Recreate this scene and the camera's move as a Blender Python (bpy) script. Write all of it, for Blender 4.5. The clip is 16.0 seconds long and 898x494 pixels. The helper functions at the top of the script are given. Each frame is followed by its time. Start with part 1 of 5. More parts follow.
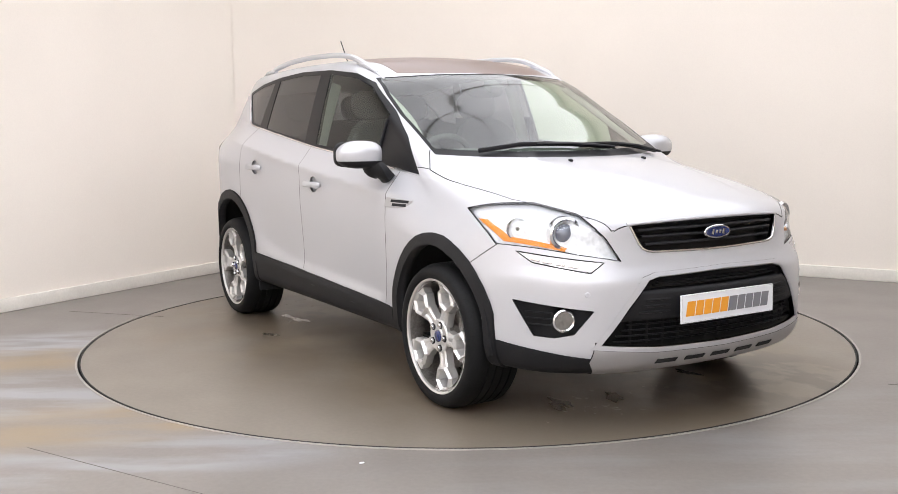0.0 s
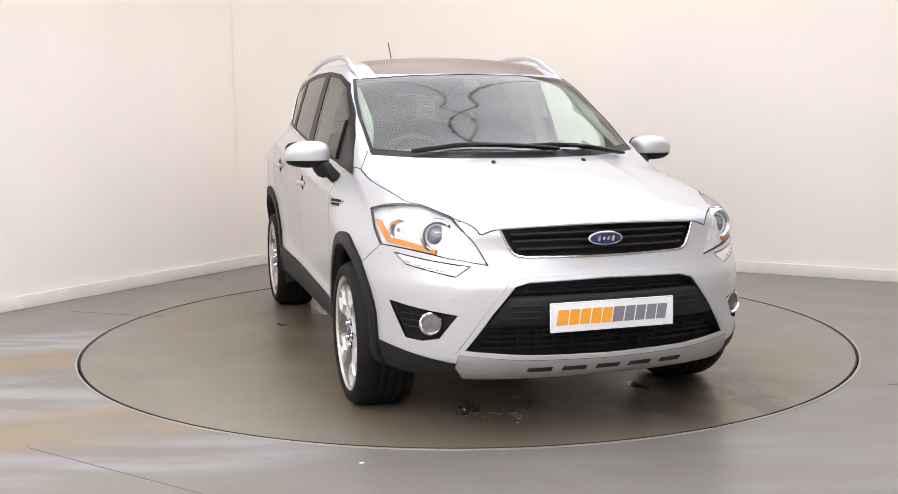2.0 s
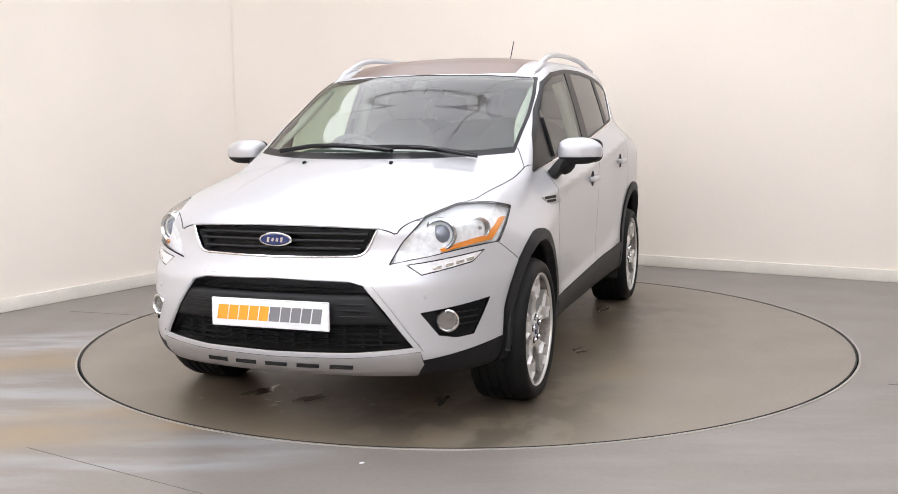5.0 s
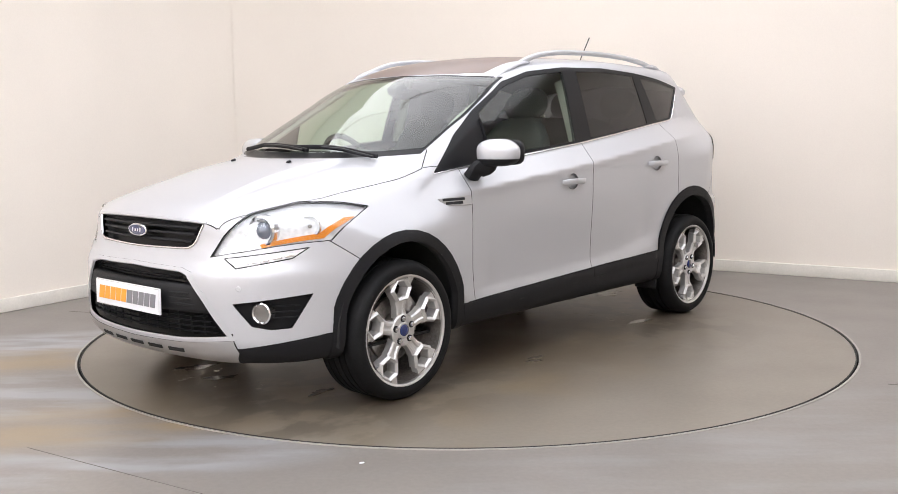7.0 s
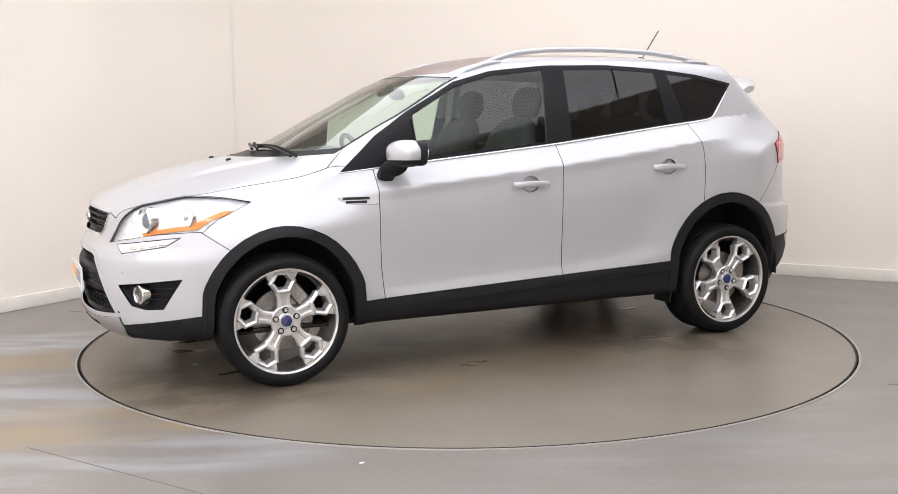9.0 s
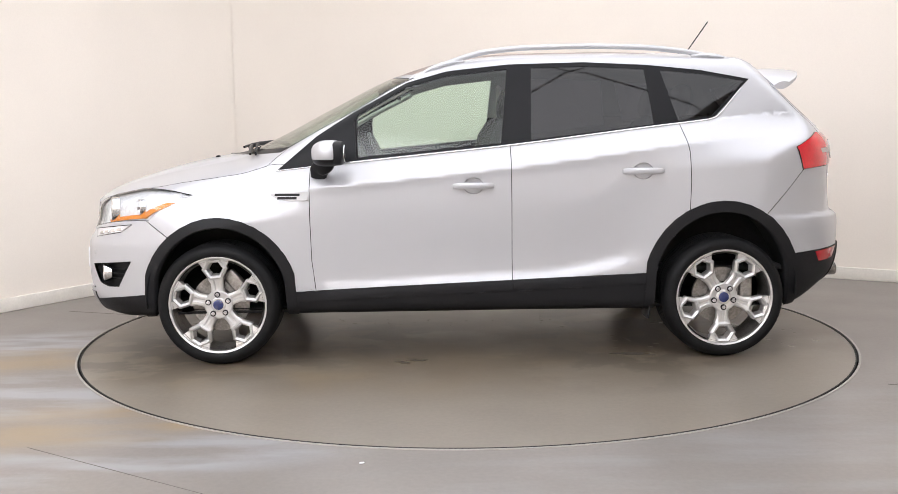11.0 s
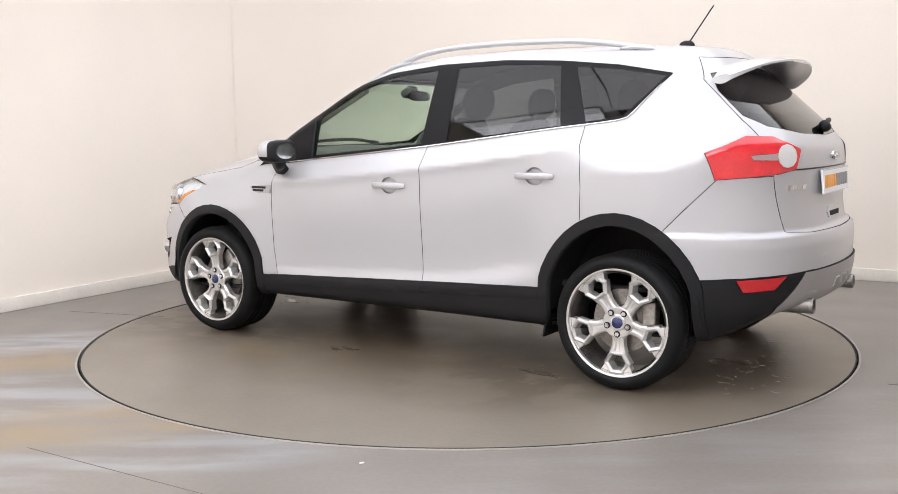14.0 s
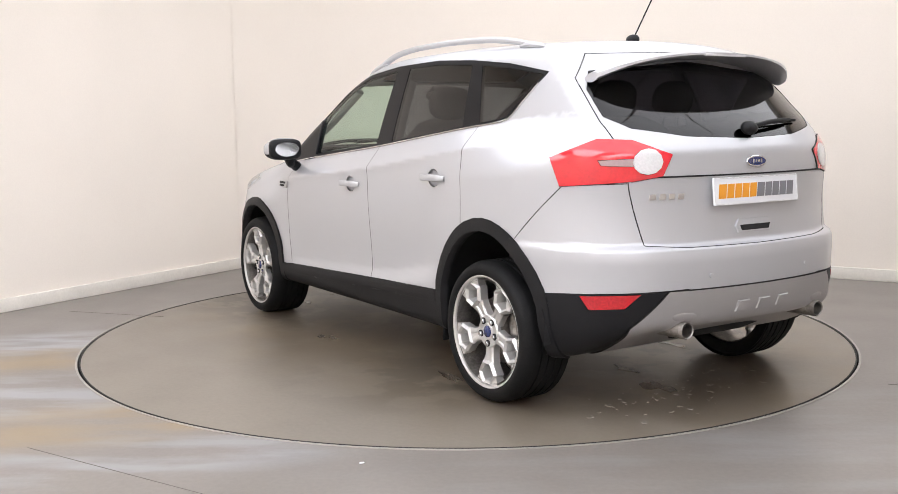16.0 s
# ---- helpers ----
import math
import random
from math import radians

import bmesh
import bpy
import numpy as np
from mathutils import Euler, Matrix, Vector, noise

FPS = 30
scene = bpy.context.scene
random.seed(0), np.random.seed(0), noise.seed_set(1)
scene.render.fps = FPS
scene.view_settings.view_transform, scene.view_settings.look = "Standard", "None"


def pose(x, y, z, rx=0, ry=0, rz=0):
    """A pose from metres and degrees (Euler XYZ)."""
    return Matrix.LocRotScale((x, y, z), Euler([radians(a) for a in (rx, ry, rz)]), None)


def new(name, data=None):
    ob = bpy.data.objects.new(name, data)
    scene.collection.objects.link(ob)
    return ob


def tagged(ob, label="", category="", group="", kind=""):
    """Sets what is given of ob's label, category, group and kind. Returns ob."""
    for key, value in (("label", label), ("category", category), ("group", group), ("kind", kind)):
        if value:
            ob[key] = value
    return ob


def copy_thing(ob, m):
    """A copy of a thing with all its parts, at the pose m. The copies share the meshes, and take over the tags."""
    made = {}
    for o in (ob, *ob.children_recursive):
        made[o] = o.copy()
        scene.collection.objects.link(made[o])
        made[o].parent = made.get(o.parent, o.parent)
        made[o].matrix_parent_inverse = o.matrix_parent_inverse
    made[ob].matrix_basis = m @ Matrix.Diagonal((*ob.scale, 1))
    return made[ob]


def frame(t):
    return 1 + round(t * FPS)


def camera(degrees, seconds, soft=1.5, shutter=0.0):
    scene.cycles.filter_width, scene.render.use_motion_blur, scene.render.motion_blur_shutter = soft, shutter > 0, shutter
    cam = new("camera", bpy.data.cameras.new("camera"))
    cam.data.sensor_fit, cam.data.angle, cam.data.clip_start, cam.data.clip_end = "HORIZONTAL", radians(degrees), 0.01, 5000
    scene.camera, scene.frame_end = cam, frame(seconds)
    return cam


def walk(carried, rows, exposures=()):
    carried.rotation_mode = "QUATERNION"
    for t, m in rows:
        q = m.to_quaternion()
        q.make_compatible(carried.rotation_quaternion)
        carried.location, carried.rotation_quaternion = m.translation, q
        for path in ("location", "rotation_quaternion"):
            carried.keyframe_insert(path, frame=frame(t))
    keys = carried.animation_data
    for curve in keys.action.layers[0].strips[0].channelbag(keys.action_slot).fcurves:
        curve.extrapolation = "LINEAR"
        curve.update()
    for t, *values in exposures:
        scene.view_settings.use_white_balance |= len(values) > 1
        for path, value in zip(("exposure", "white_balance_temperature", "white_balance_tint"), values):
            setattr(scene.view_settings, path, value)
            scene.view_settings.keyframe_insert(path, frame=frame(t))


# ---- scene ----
from mathutils.bvhtree import BVHTree

cam = camera(48.83, 16.0, soft=0.85)
STAND = pose(0, -5.971, 1.2645, 82.866, 0.686, 0.822)
walk(cam, [(0.0, STAND), (16.0, STAND)], exposures=[(0.0, 0.0), (16.0, 0.0)])
# the turntable's turn: seconds, degrees
TURN = [(0.0, -58.02), (0.5, -59.17), (1.0, -62.00), (1.5, -66.22), (2.0, -72.28), (2.5, -78.06), (3.0, -84.33), (3.5, -90.13), (4.0, -96.34), (4.5, -102.11), (5.0, -108.37), (7.5, -136.67), (8.0, -142.70), (8.5, -148.35), (9.0, -154.37), (11.5, -183.80), (12.0, -189.61), (12.5, -195.29), (13.0, -201.34), (13.5, -206.96), (14.0, -212.86), (14.5, -218.49), (15.0, -224.58), (15.5, -230.21), (16.0, -236.29)]
TABLE_RADIUS = 2.2224
CAR_OFFSET = (-0.0107, -0.0964)
SCRAP = (-0.394, -2.390)

# ---- light ----
world = bpy.data.worlds.new("world")
scene.world = world
world.use_nodes = True
world.node_tree.nodes["Background"].inputs[0].default_value = (0.9, 0.93, 1.0, 1)
world.node_tree.nodes["Background"].inputs[1].default_value = 0.02
LAMP_GLOW, PANEL_GLOW = 5.1, 1.88
LAMP_TINT = (0.938, 0.952, 1.018)


# ---- materials ----
def material(name, base, rough=0.5, metal=0.0, coat=0.0, spec=0.5, grain=0.0, grain_size=60.0, blotch=0.0, blotch_size=3.0, bump=0.0, bump_size=200.0, rough_var=0.0):
    """A surface with variation at two scales: fine grain and wide blotches, and fine relief."""
    m = bpy.data.materials.new(name)
    m.use_nodes = True
    nt = m.node_tree
    b = nt.nodes["Principled BSDF"]
    b.inputs["Base Color"].default_value = (*base, 1)
    b.inputs["Roughness"].default_value = rough
    b.inputs["Metallic"].default_value = metal
    b.inputs["Coat Weight"].default_value = coat
    b.inputs["Coat Roughness"].default_value = 0.04
    b.inputs["Specular IOR Level"].default_value = spec
    co = nt.nodes.new("ShaderNodeTexCoord").outputs["Object"]

    def cloud(size, detail):
        n = nt.nodes.new("ShaderNodeTexNoise")
        n.inputs["Scale"].default_value = size
        n.inputs["Detail"].default_value = detail
        nt.links.new(co, n.inputs["Vector"])
        return n.outputs["Fac"]

    value = None
    for amount, size, detail in ((grain, grain_size, 2), (blotch, blotch_size, 5)):
        if amount:
            r = nt.nodes.new("ShaderNodeMapRange")
            r.inputs["From Min"].default_value, r.inputs["From Max"].default_value = 0.3, 0.7
            r.inputs["To Min"].default_value, r.inputs["To Max"].default_value = 1 - amount, 1 + amount
            nt.links.new(cloud(size, detail), r.inputs["Value"])
            if value is None:
                value = r.outputs[0]
            else:
                k = nt.nodes.new("ShaderNodeMath")
                k.operation = "MULTIPLY"
                nt.links.new(value, k.inputs[0])
                nt.links.new(r.outputs[0], k.inputs[1])
                value = k.outputs[0]
    if value is not None:
        v = nt.nodes.new("ShaderNodeVectorMath")
        v.operation = "SCALE"
        v.inputs[0].default_value = base
        nt.links.new(value, v.inputs["Scale"])
        nt.links.new(v.outputs[0], b.inputs["Base Color"])
    if rough_var:
        r = nt.nodes.new("ShaderNodeMapRange")
        r.inputs["From Min"].default_value, r.inputs["From Max"].default_value = 0.35, 0.65
        r.inputs["To Min"].default_value, r.inputs["To Max"].default_value = rough - rough_var, rough + rough_var
        nt.links.new(cloud(blotch_size * 1.7, 6), r.inputs["Value"])
        nt.links.new(r.outputs[0], b.inputs["Roughness"])
    if bump:
        n = nt.nodes.new("ShaderNodeBump")
        n.inputs["Strength"].default_value = bump
        n.inputs["Distance"].default_value = 0.002
        nt.links.new(cloud(bump_size, 3), n.inputs["Height"])
        nt.links.new(n.outputs[0], b.inputs["Normal"])
    return m


def glass(name, tint, gloss=0.02, ior=1.45, rise=5.0):
    """A thin pane: tinted see-through with a clear reflection."""
    m = bpy.data.materials.new(name)
    m.use_nodes = True
    nt = m.node_tree
    nt.nodes.remove(nt.nodes["Principled BSDF"])
    t = nt.nodes.new("ShaderNodeBsdfTransparent")
    t.inputs[0].default_value = (*tint, 1)
    g = nt.nodes.new("ShaderNodeBsdfGlossy")
    g.inputs["Roughness"].default_value = gloss
    w = nt.nodes.new("ShaderNodeLayerWeight")
    w.inputs["Blend"].default_value = 0.5
    p = nt.nodes.new("ShaderNodeMath")
    p.operation = "POWER"
    p.inputs[1].default_value = rise
    nt.links.new(w.outputs["Facing"], p.inputs[0])
    f = nt.nodes.new("ShaderNodeMapRange")
    f.inputs["To Min"].default_value = ((ior - 1) / (ior + 1)) ** 2
    nt.links.new(p.outputs[0], f.inputs["Value"])
    mix = nt.nodes.new("ShaderNodeMixShader")
    nt.links.new(f.outputs[0], mix.inputs[0])
    nt.links.new(t.outputs[0], mix.inputs[1])
    nt.links.new(g.outputs[0], mix.inputs[2])
    nt.links.new(mix.outputs[0], nt.nodes["Material Output"].inputs[0])
    return m


def glow(name, colour, strength):
    m = bpy.data.materials.new(name)
    m.use_nodes = True
    b = m.node_tree.nodes["Principled BSDF"]
    b.inputs["Base Color"].default_value = (0.8, 0.8, 0.8, 1)
    b.inputs["Emission Color"].default_value = (*colour, 1)
    b.inputs["Emission Strength"].default_value = strength
    return m


PAINT = material("silver_metallic_paint", (0.545, 0.548, 0.572), 0.36, 0.36, coat=0.5, grain=0.05, grain_size=600)
PLASTIC = material("black_textured_plastic", (0.010, 0.010, 0.0115), 0.52, spec=0.28, grain=0.12, grain_size=300, blotch=0.15, bump=0.25, bump_size=700)
GLOSS_BLACK = material("black_trim", (0.006, 0.006, 0.0075), 0.36, spec=0.22, blotch=0.1)
SKID = material("satin_silver_skid_plate", (0.42, 0.41, 0.41), 0.42, 0.5, grain=0.05, grain_size=400, blotch=0.06)
RUBBER = material("tyre_rubber", (0.0075, 0.0075, 0.008), 0.6, spec=0.2, grain=0.2, grain_size=150, blotch=0.35, blotch_size=8, bump=0.2, bump_size=300)
ALLOY = material("alloy_wheel_silver", (0.66, 0.65, 0.64), 0.36, 0.65, coat=0.4, grain=0.03, grain_size=500, blotch=0.05, blotch_size=12)
STEEL = material("worn_steel", (0.32, 0.30, 0.28), 0.42, 0.9, grain=0.2, grain_size=80, blotch=0.25, blotch_size=14)
CHROME = material("chrome", (0.80, 0.80, 0.81), 0.16, 1.0, grain=0.02)
DARK = material("dark_lining", (0.012, 0.012, 0.013), 0.85, grain=0.2, grain_size=40)
FABRIC = material("charcoal_seat_cloth", (0.040, 0.040, 0.043), 0.85, grain=0.25, grain_size=250, blotch=0.1, bump=0.4, bump_size=500)
DASH = material("dark_grey_dashboard", (0.075, 0.075, 0.077), 0.6, grain=0.1, grain_size=300, bump=0.3, bump_size=600)
LINING = material("pale_pillar_lining", (0.45, 0.44, 0.41), 0.8, grain=0.05, grain_size=300)
CLEAR = glass("green_tinted_glass", (0.76, 0.88, 0.80), 0.06, ior=1.6)
SCREEN = glass("laminated_screen_glass", (0.76, 0.86, 0.77), 0.05, ior=1.8, rise=3.6)
PRIVACY = glass("privacy_glass", (0.10, 0.097, 0.112), 0.025, ior=1.65, rise=4.2)
LENS = glass("clear_lamp_lens", (0.93, 0.94, 0.95), ior=1.45)
# the brown base also carries the cream wall's reflection in the dark glass
ROOF_GLASS = material("dark_roof_glass", (0.15, 0.092, 0.070), 0.32, spec=0.5, blotch=0.1)
RED = material("red_lamp_lens", (0.74, 0.016, 0.030), 0.14, coat=1.0, grain=0.05, grain_size=90, blotch=0.1, blotch_size=20)
RED_DARK = material("red_reflector", (0.50, 0.006, 0.014), 0.15, coat=1.0, grain=0.25, grain_size=160)
AMBER = material("amber_indicator", (0.85, 0.27, 0.02), 0.2, coat=1.0, grain=0.12, grain_size=120)
SILVERED = material("silvered_reflector", (0.88, 0.89, 0.90), 0.22, 0.15, grain=0.12, grain_size=50, blotch=0.1, blotch_size=30)
GREY_LENS = material("smoky_lens_strip", (0.42, 0.30, 0.30), 0.2, coat=1.0, grain=0.06, grain_size=110)
WHITE_LENS = material("white_ribbed_lens", (0.72, 0.71, 0.72), 0.2, coat=1.0, grain=0.06, grain_size=110)
PROJECTOR = material("projector_glass", (0.20, 0.22, 0.27), 0.05, 0.3, coat=1.0)
PLATE_WHITE = material("white_show_plate", (0.80, 0.81, 0.84), 0.3, coat=0.4, blotch=0.02)
ORANGE = material("orange_print", (0.86, 0.36, 0.03), 0.35, blotch=0.03)
GREY_PRINT = material("grey_print", (0.20, 0.20, 0.22), 0.35, blotch=0.03)
BLUE = material("blue_enamel", (0.012, 0.025, 0.12), 0.15, coat=1.0, blotch=0.05)
WALL = material("cream_wall_paint", (0.90, 0.830, 0.748), 0.75, grain=0.012, grain_size=90, blotch=0.025, blotch_size=0.8, bump=0.06, bump_size=120)
SKIRTING = material("white_skirting_paint", (0.81, 0.77, 0.70), 0.5, grain=0.03, grain_size=60, blotch=0.05, blotch_size=4)
CEILING = material("white_ceiling", (0.80, 0.79, 0.77), 0.8, grain=0.03, grain_size=80)
LIGHT = glow("lit_diffuser", LAMP_TINT, LAMP_GLOW)
PANEL_LIGHT = glow("lit_panel_film", LAMP_TINT, PANEL_GLOW)
GAP = material("dark_gap", (0.015, 0.014, 0.013), 0.8, grain=0.3, grain_size=60)
EDGE = material("pale_metal_edging", (0.42, 0.40, 0.37), 0.45, 0.4, grain=0.1, grain_size=60, blotch=0.1)


def floor_material(name, base, streaks):
    """Grey-brown sheet vinyl: faint flecks, worn patches; streaks adds pale and tan wiping marks, damp, and shade
    painted under the car.
    """
    m = material(name, base, 0.335, grain=0.05, grain_size=45, blotch=0.07, blotch_size=1.6, bump=0.05, bump_size=160, rough_var=0.02)
    nt = m.node_tree
    b = nt.nodes["Principled BSDF"]
    b.inputs["Specular IOR Level"].default_value = 0.5
    colour = b.inputs["Base Color"].links[0].from_socket
    co = nt.nodes.new("ShaderNodeTexCoord").outputs["Object"]

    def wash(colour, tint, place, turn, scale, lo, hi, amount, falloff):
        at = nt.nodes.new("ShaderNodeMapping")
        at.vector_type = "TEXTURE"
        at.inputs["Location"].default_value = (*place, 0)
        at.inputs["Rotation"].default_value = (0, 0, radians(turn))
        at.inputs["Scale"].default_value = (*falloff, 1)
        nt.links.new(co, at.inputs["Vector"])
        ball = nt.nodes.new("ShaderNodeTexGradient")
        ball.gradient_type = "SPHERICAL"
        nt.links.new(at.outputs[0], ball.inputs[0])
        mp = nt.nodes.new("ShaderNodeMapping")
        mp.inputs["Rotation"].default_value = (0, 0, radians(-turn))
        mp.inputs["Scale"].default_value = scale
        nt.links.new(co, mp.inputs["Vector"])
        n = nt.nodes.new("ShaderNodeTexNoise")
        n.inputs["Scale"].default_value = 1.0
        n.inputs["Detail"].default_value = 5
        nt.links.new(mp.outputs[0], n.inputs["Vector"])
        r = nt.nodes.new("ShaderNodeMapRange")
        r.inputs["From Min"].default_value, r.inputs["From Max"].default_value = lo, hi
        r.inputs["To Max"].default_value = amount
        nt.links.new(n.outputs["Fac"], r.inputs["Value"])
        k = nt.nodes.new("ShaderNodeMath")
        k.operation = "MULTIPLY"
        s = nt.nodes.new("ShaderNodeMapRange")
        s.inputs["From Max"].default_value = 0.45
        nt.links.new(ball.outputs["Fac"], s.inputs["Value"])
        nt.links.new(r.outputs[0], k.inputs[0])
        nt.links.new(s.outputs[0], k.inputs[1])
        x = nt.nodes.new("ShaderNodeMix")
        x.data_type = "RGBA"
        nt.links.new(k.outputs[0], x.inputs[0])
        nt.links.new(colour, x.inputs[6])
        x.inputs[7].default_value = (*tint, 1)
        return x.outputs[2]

    for w in streaks:
        colour = wash(colour, *w)
    nt.links.new(colour, b.inputs["Base Color"])
    return m


FLOOR_GREY = (0.200, 0.180, 0.163)
PALE, TAN, WET, DAMP_SHADE = (0.325, 0.335, 0.355), (0.270, 0.195, 0.105), (0.085, 0.070, 0.053), (0.118, 0.090, 0.060)
FLOOR = floor_material("grey_vinyl_floor", FLOOR_GREY, [
    (TAN, (-2.40, -0.68), 16, (1.3, 4.5, 1), 0.38, 0.58, 0.75, (1.4, 0.42)),
    (TAN, (-1.70, -1.90), 16, (1.3, 4.5, 1), 0.38, 0.58, 0.70, (1.5, 0.38)),
    (PALE, (-2.60, -0.28), 16, (1.4, 6.0, 1), 0.40, 0.56, 0.85, (1.2, 0.34)),
    (PALE, (-2.10, -1.40), 16, (1.5, 5.5, 1), 0.40, 0.60, 0.70, (0.9, 0.50)),
    (PALE, (-1.20, -2.28), 16, (1.4, 5.5, 1), 0.42, 0.62, 0.55, (1.2, 0.34)),
    (PALE, (1.6, -2.2), 10, (1.2, 5.0, 1), 0.46, 0.66, 0.25, (2.4, 1.0))])
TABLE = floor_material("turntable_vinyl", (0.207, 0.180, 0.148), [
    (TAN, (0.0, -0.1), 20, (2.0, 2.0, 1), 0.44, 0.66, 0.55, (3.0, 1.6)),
    # wet brown dirt, with the shade beneath the car painted into it
    (DAMP_SHADE, (0.05, -0.1), 0, (1.3, 1.6, 1), 0.28, 0.5, 0.9, (3.0, 1.7)),
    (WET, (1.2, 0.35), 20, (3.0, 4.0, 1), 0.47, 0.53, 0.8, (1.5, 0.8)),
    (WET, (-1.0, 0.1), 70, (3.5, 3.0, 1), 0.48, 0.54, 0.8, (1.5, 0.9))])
# pale base colour stands in for glints on water drops
SPECK = material("pale_water_glints", (0.42, 0.39, 0.35), 0.15, grain=0.2, grain_size=70)
WATER = material("shallow_dirty_water", (0.11, 0.090, 0.068), 0.12, spec=0.5, blotch=0.25, blotch_size=9, bump=0.05, bump_size=12)
SEAM = material("floor_seam", (0.155, 0.142, 0.130), 0.6, grain=0.2)


# ---- mesh tools ----
def mesh_object(name, verts, faces, mat, parent=None, label="", smooth=True, normals=None):
    me = bpy.data.meshes.new(name)
    me.from_pydata([tuple(v) for v in verts], [], faces)
    me.materials.append(mat)
    me.polygons.foreach_set("use_smooth", [smooth] * len(me.polygons))
    me.validate()
    if normals is not None and len(normals) == len(me.vertices):
        me.normals_split_custom_set_from_vertices([tuple(n) for n in normals])
    me.update()
    ob = new(name, me)
    ob.parent = parent
    return tagged(ob, label) if label else ob


def part(name, bm, mat, parent=None, label="", sharp=35):
    """Links a bmesh as one mesh object under a thing or a part."""
    bmesh.ops.recalc_face_normals(bm, faces=bm.faces)
    for e in bm.edges:
        e.smooth = len(e.link_faces) == 2 and e.calc_face_angle(0) < radians(sharp)
    for f in bm.faces:
        f.smooth = True
    me = bpy.data.meshes.new(name)
    bm.to_mesh(me)
    bm.free()
    me.materials.append(mat)
    ob = new(name, me)
    ob.parent = parent
    return tagged(ob, label) if label else ob


def box(bm, size, m=None, bevel=0.0, taper=1.0):
    r = bmesh.ops.create_cube(bm, size=1)
    vs = r["verts"]
    for v in vs:
        k = taper if v.co.z > 0 else 1
        v.co = Vector((v.co.x * size[0] * k, v.co.y * size[1] * k, v.co.z * size[2]))
    if bevel:
        es = list({e for v in vs for e in v.link_edges})
        r = bmesh.ops.bevel(bm, geom=es, offset=bevel, segments=3, profile=0.5, affect="EDGES")
        vs = list({v for f in r["faces"] for v in f.verts} | {v for v in vs if v.is_valid})
    if m is not None:
        bmesh.ops.transform(bm, matrix=m, verts=vs)
    return vs


def prism(bm, outline, low, high, m=None, inset=0.0):
    """A plate with the 2D outline in x and y, from low to high, its upper edge drawn in by inset."""
    n = len(outline)
    c = Vector((sum(p[0] for p in outline) / n, sum(p[1] for p in outline) / n))
    rings = []
    for z, k in ((low, 0.0), (high - inset, 0.0), (high, inset)):
        ring = []
        for x, y in outline:
            d = Vector((x, y)) - c
            d = d * (1 - k / max(d.length, 1e-6))
            ring.append(bm.verts.new((c.x + d.x, c.y + d.y, z)))
        rings.append(ring)
    for a, b in zip(rings, rings[1:]):
        for i in range(n):
            bm.faces.new((a[i], a[(i + 1) % n], b[(i + 1) % n], b[i]))
    bm.faces.new(rings[0][::-1])
    bm.faces.new(rings[-1])
    vs = [v for r in rings for v in r]
    if m is not None:
        bmesh.ops.transform(bm, matrix=m, verts=vs)
    return vs


def lathe(bm, profile, n=64, m=None, close=False):
    """Turns (radius, height) pairs round the z axis."""
    rings = []
    for r, h in profile:
        rings.append([bm.verts.new((r * math.cos(2 * math.pi * i / n), r * math.sin(2 * math.pi * i / n), h)) for i in range(n)])
    pairs = list(zip(rings, rings[1:]))
    if close:
        pairs.append((rings[-1], rings[0]))
    for a, b in pairs:
        for i in range(n):
            bm.faces.new((a[i], a[(i + 1) % n], b[(i + 1) % n], b[i]))
    if not close:
        for ring in (rings[0], rings[-1]):
            if (ring[0].co.xy).length > 1e-4:
                bm.faces.new(ring)
    vs = [v for r in rings for v in r]
    if m is not None:
        bmesh.ops.transform(bm, matrix=m, verts=vs)
    return vs


def sweep(bm, path, wide, high, n=12, ends=1.0, up=(0, 0, 1), power=2.0):
    """A bar of rounded section along a path, tapering at its ends by the factor ends."""
    path = [Vector(p) for p in path]
    rings = []
    for i, p in enumerate(path):
        d = (path[min(i + 1, len(path) - 1)] - path[max(i - 1, 0)]).normalized()
        s = d.cross(Vector(up)).normalized()
        u = s.cross(d).normalized()
        t = i / (len(path) - 1)
        k = ends + (1 - ends) * min(1, 6 * min(t, 1 - t))
        ring = []
        for j in range(n):
            a = 2 * math.pi * j / n
            ca, sa = math.cos(a), math.sin(a)
            ca, sa = math.copysign(abs(ca) ** (2 / power), ca), math.copysign(abs(sa) ** (2 / power), sa)
            ring.append(bm.verts.new(p + s * (wide / 2 * k * ca) + u * (high / 2 * k * sa)))
        rings.append(ring)
    for a, b in zip(rings, rings[1:]):
        for j in range(n):
            bm.faces.new((a[j], a[(j + 1) % n], b[(j + 1) % n], b[j]))
    bm.faces.new(rings[0][::-1])
    bm.faces.new(rings[-1])
    return [v for r in rings for v in r]


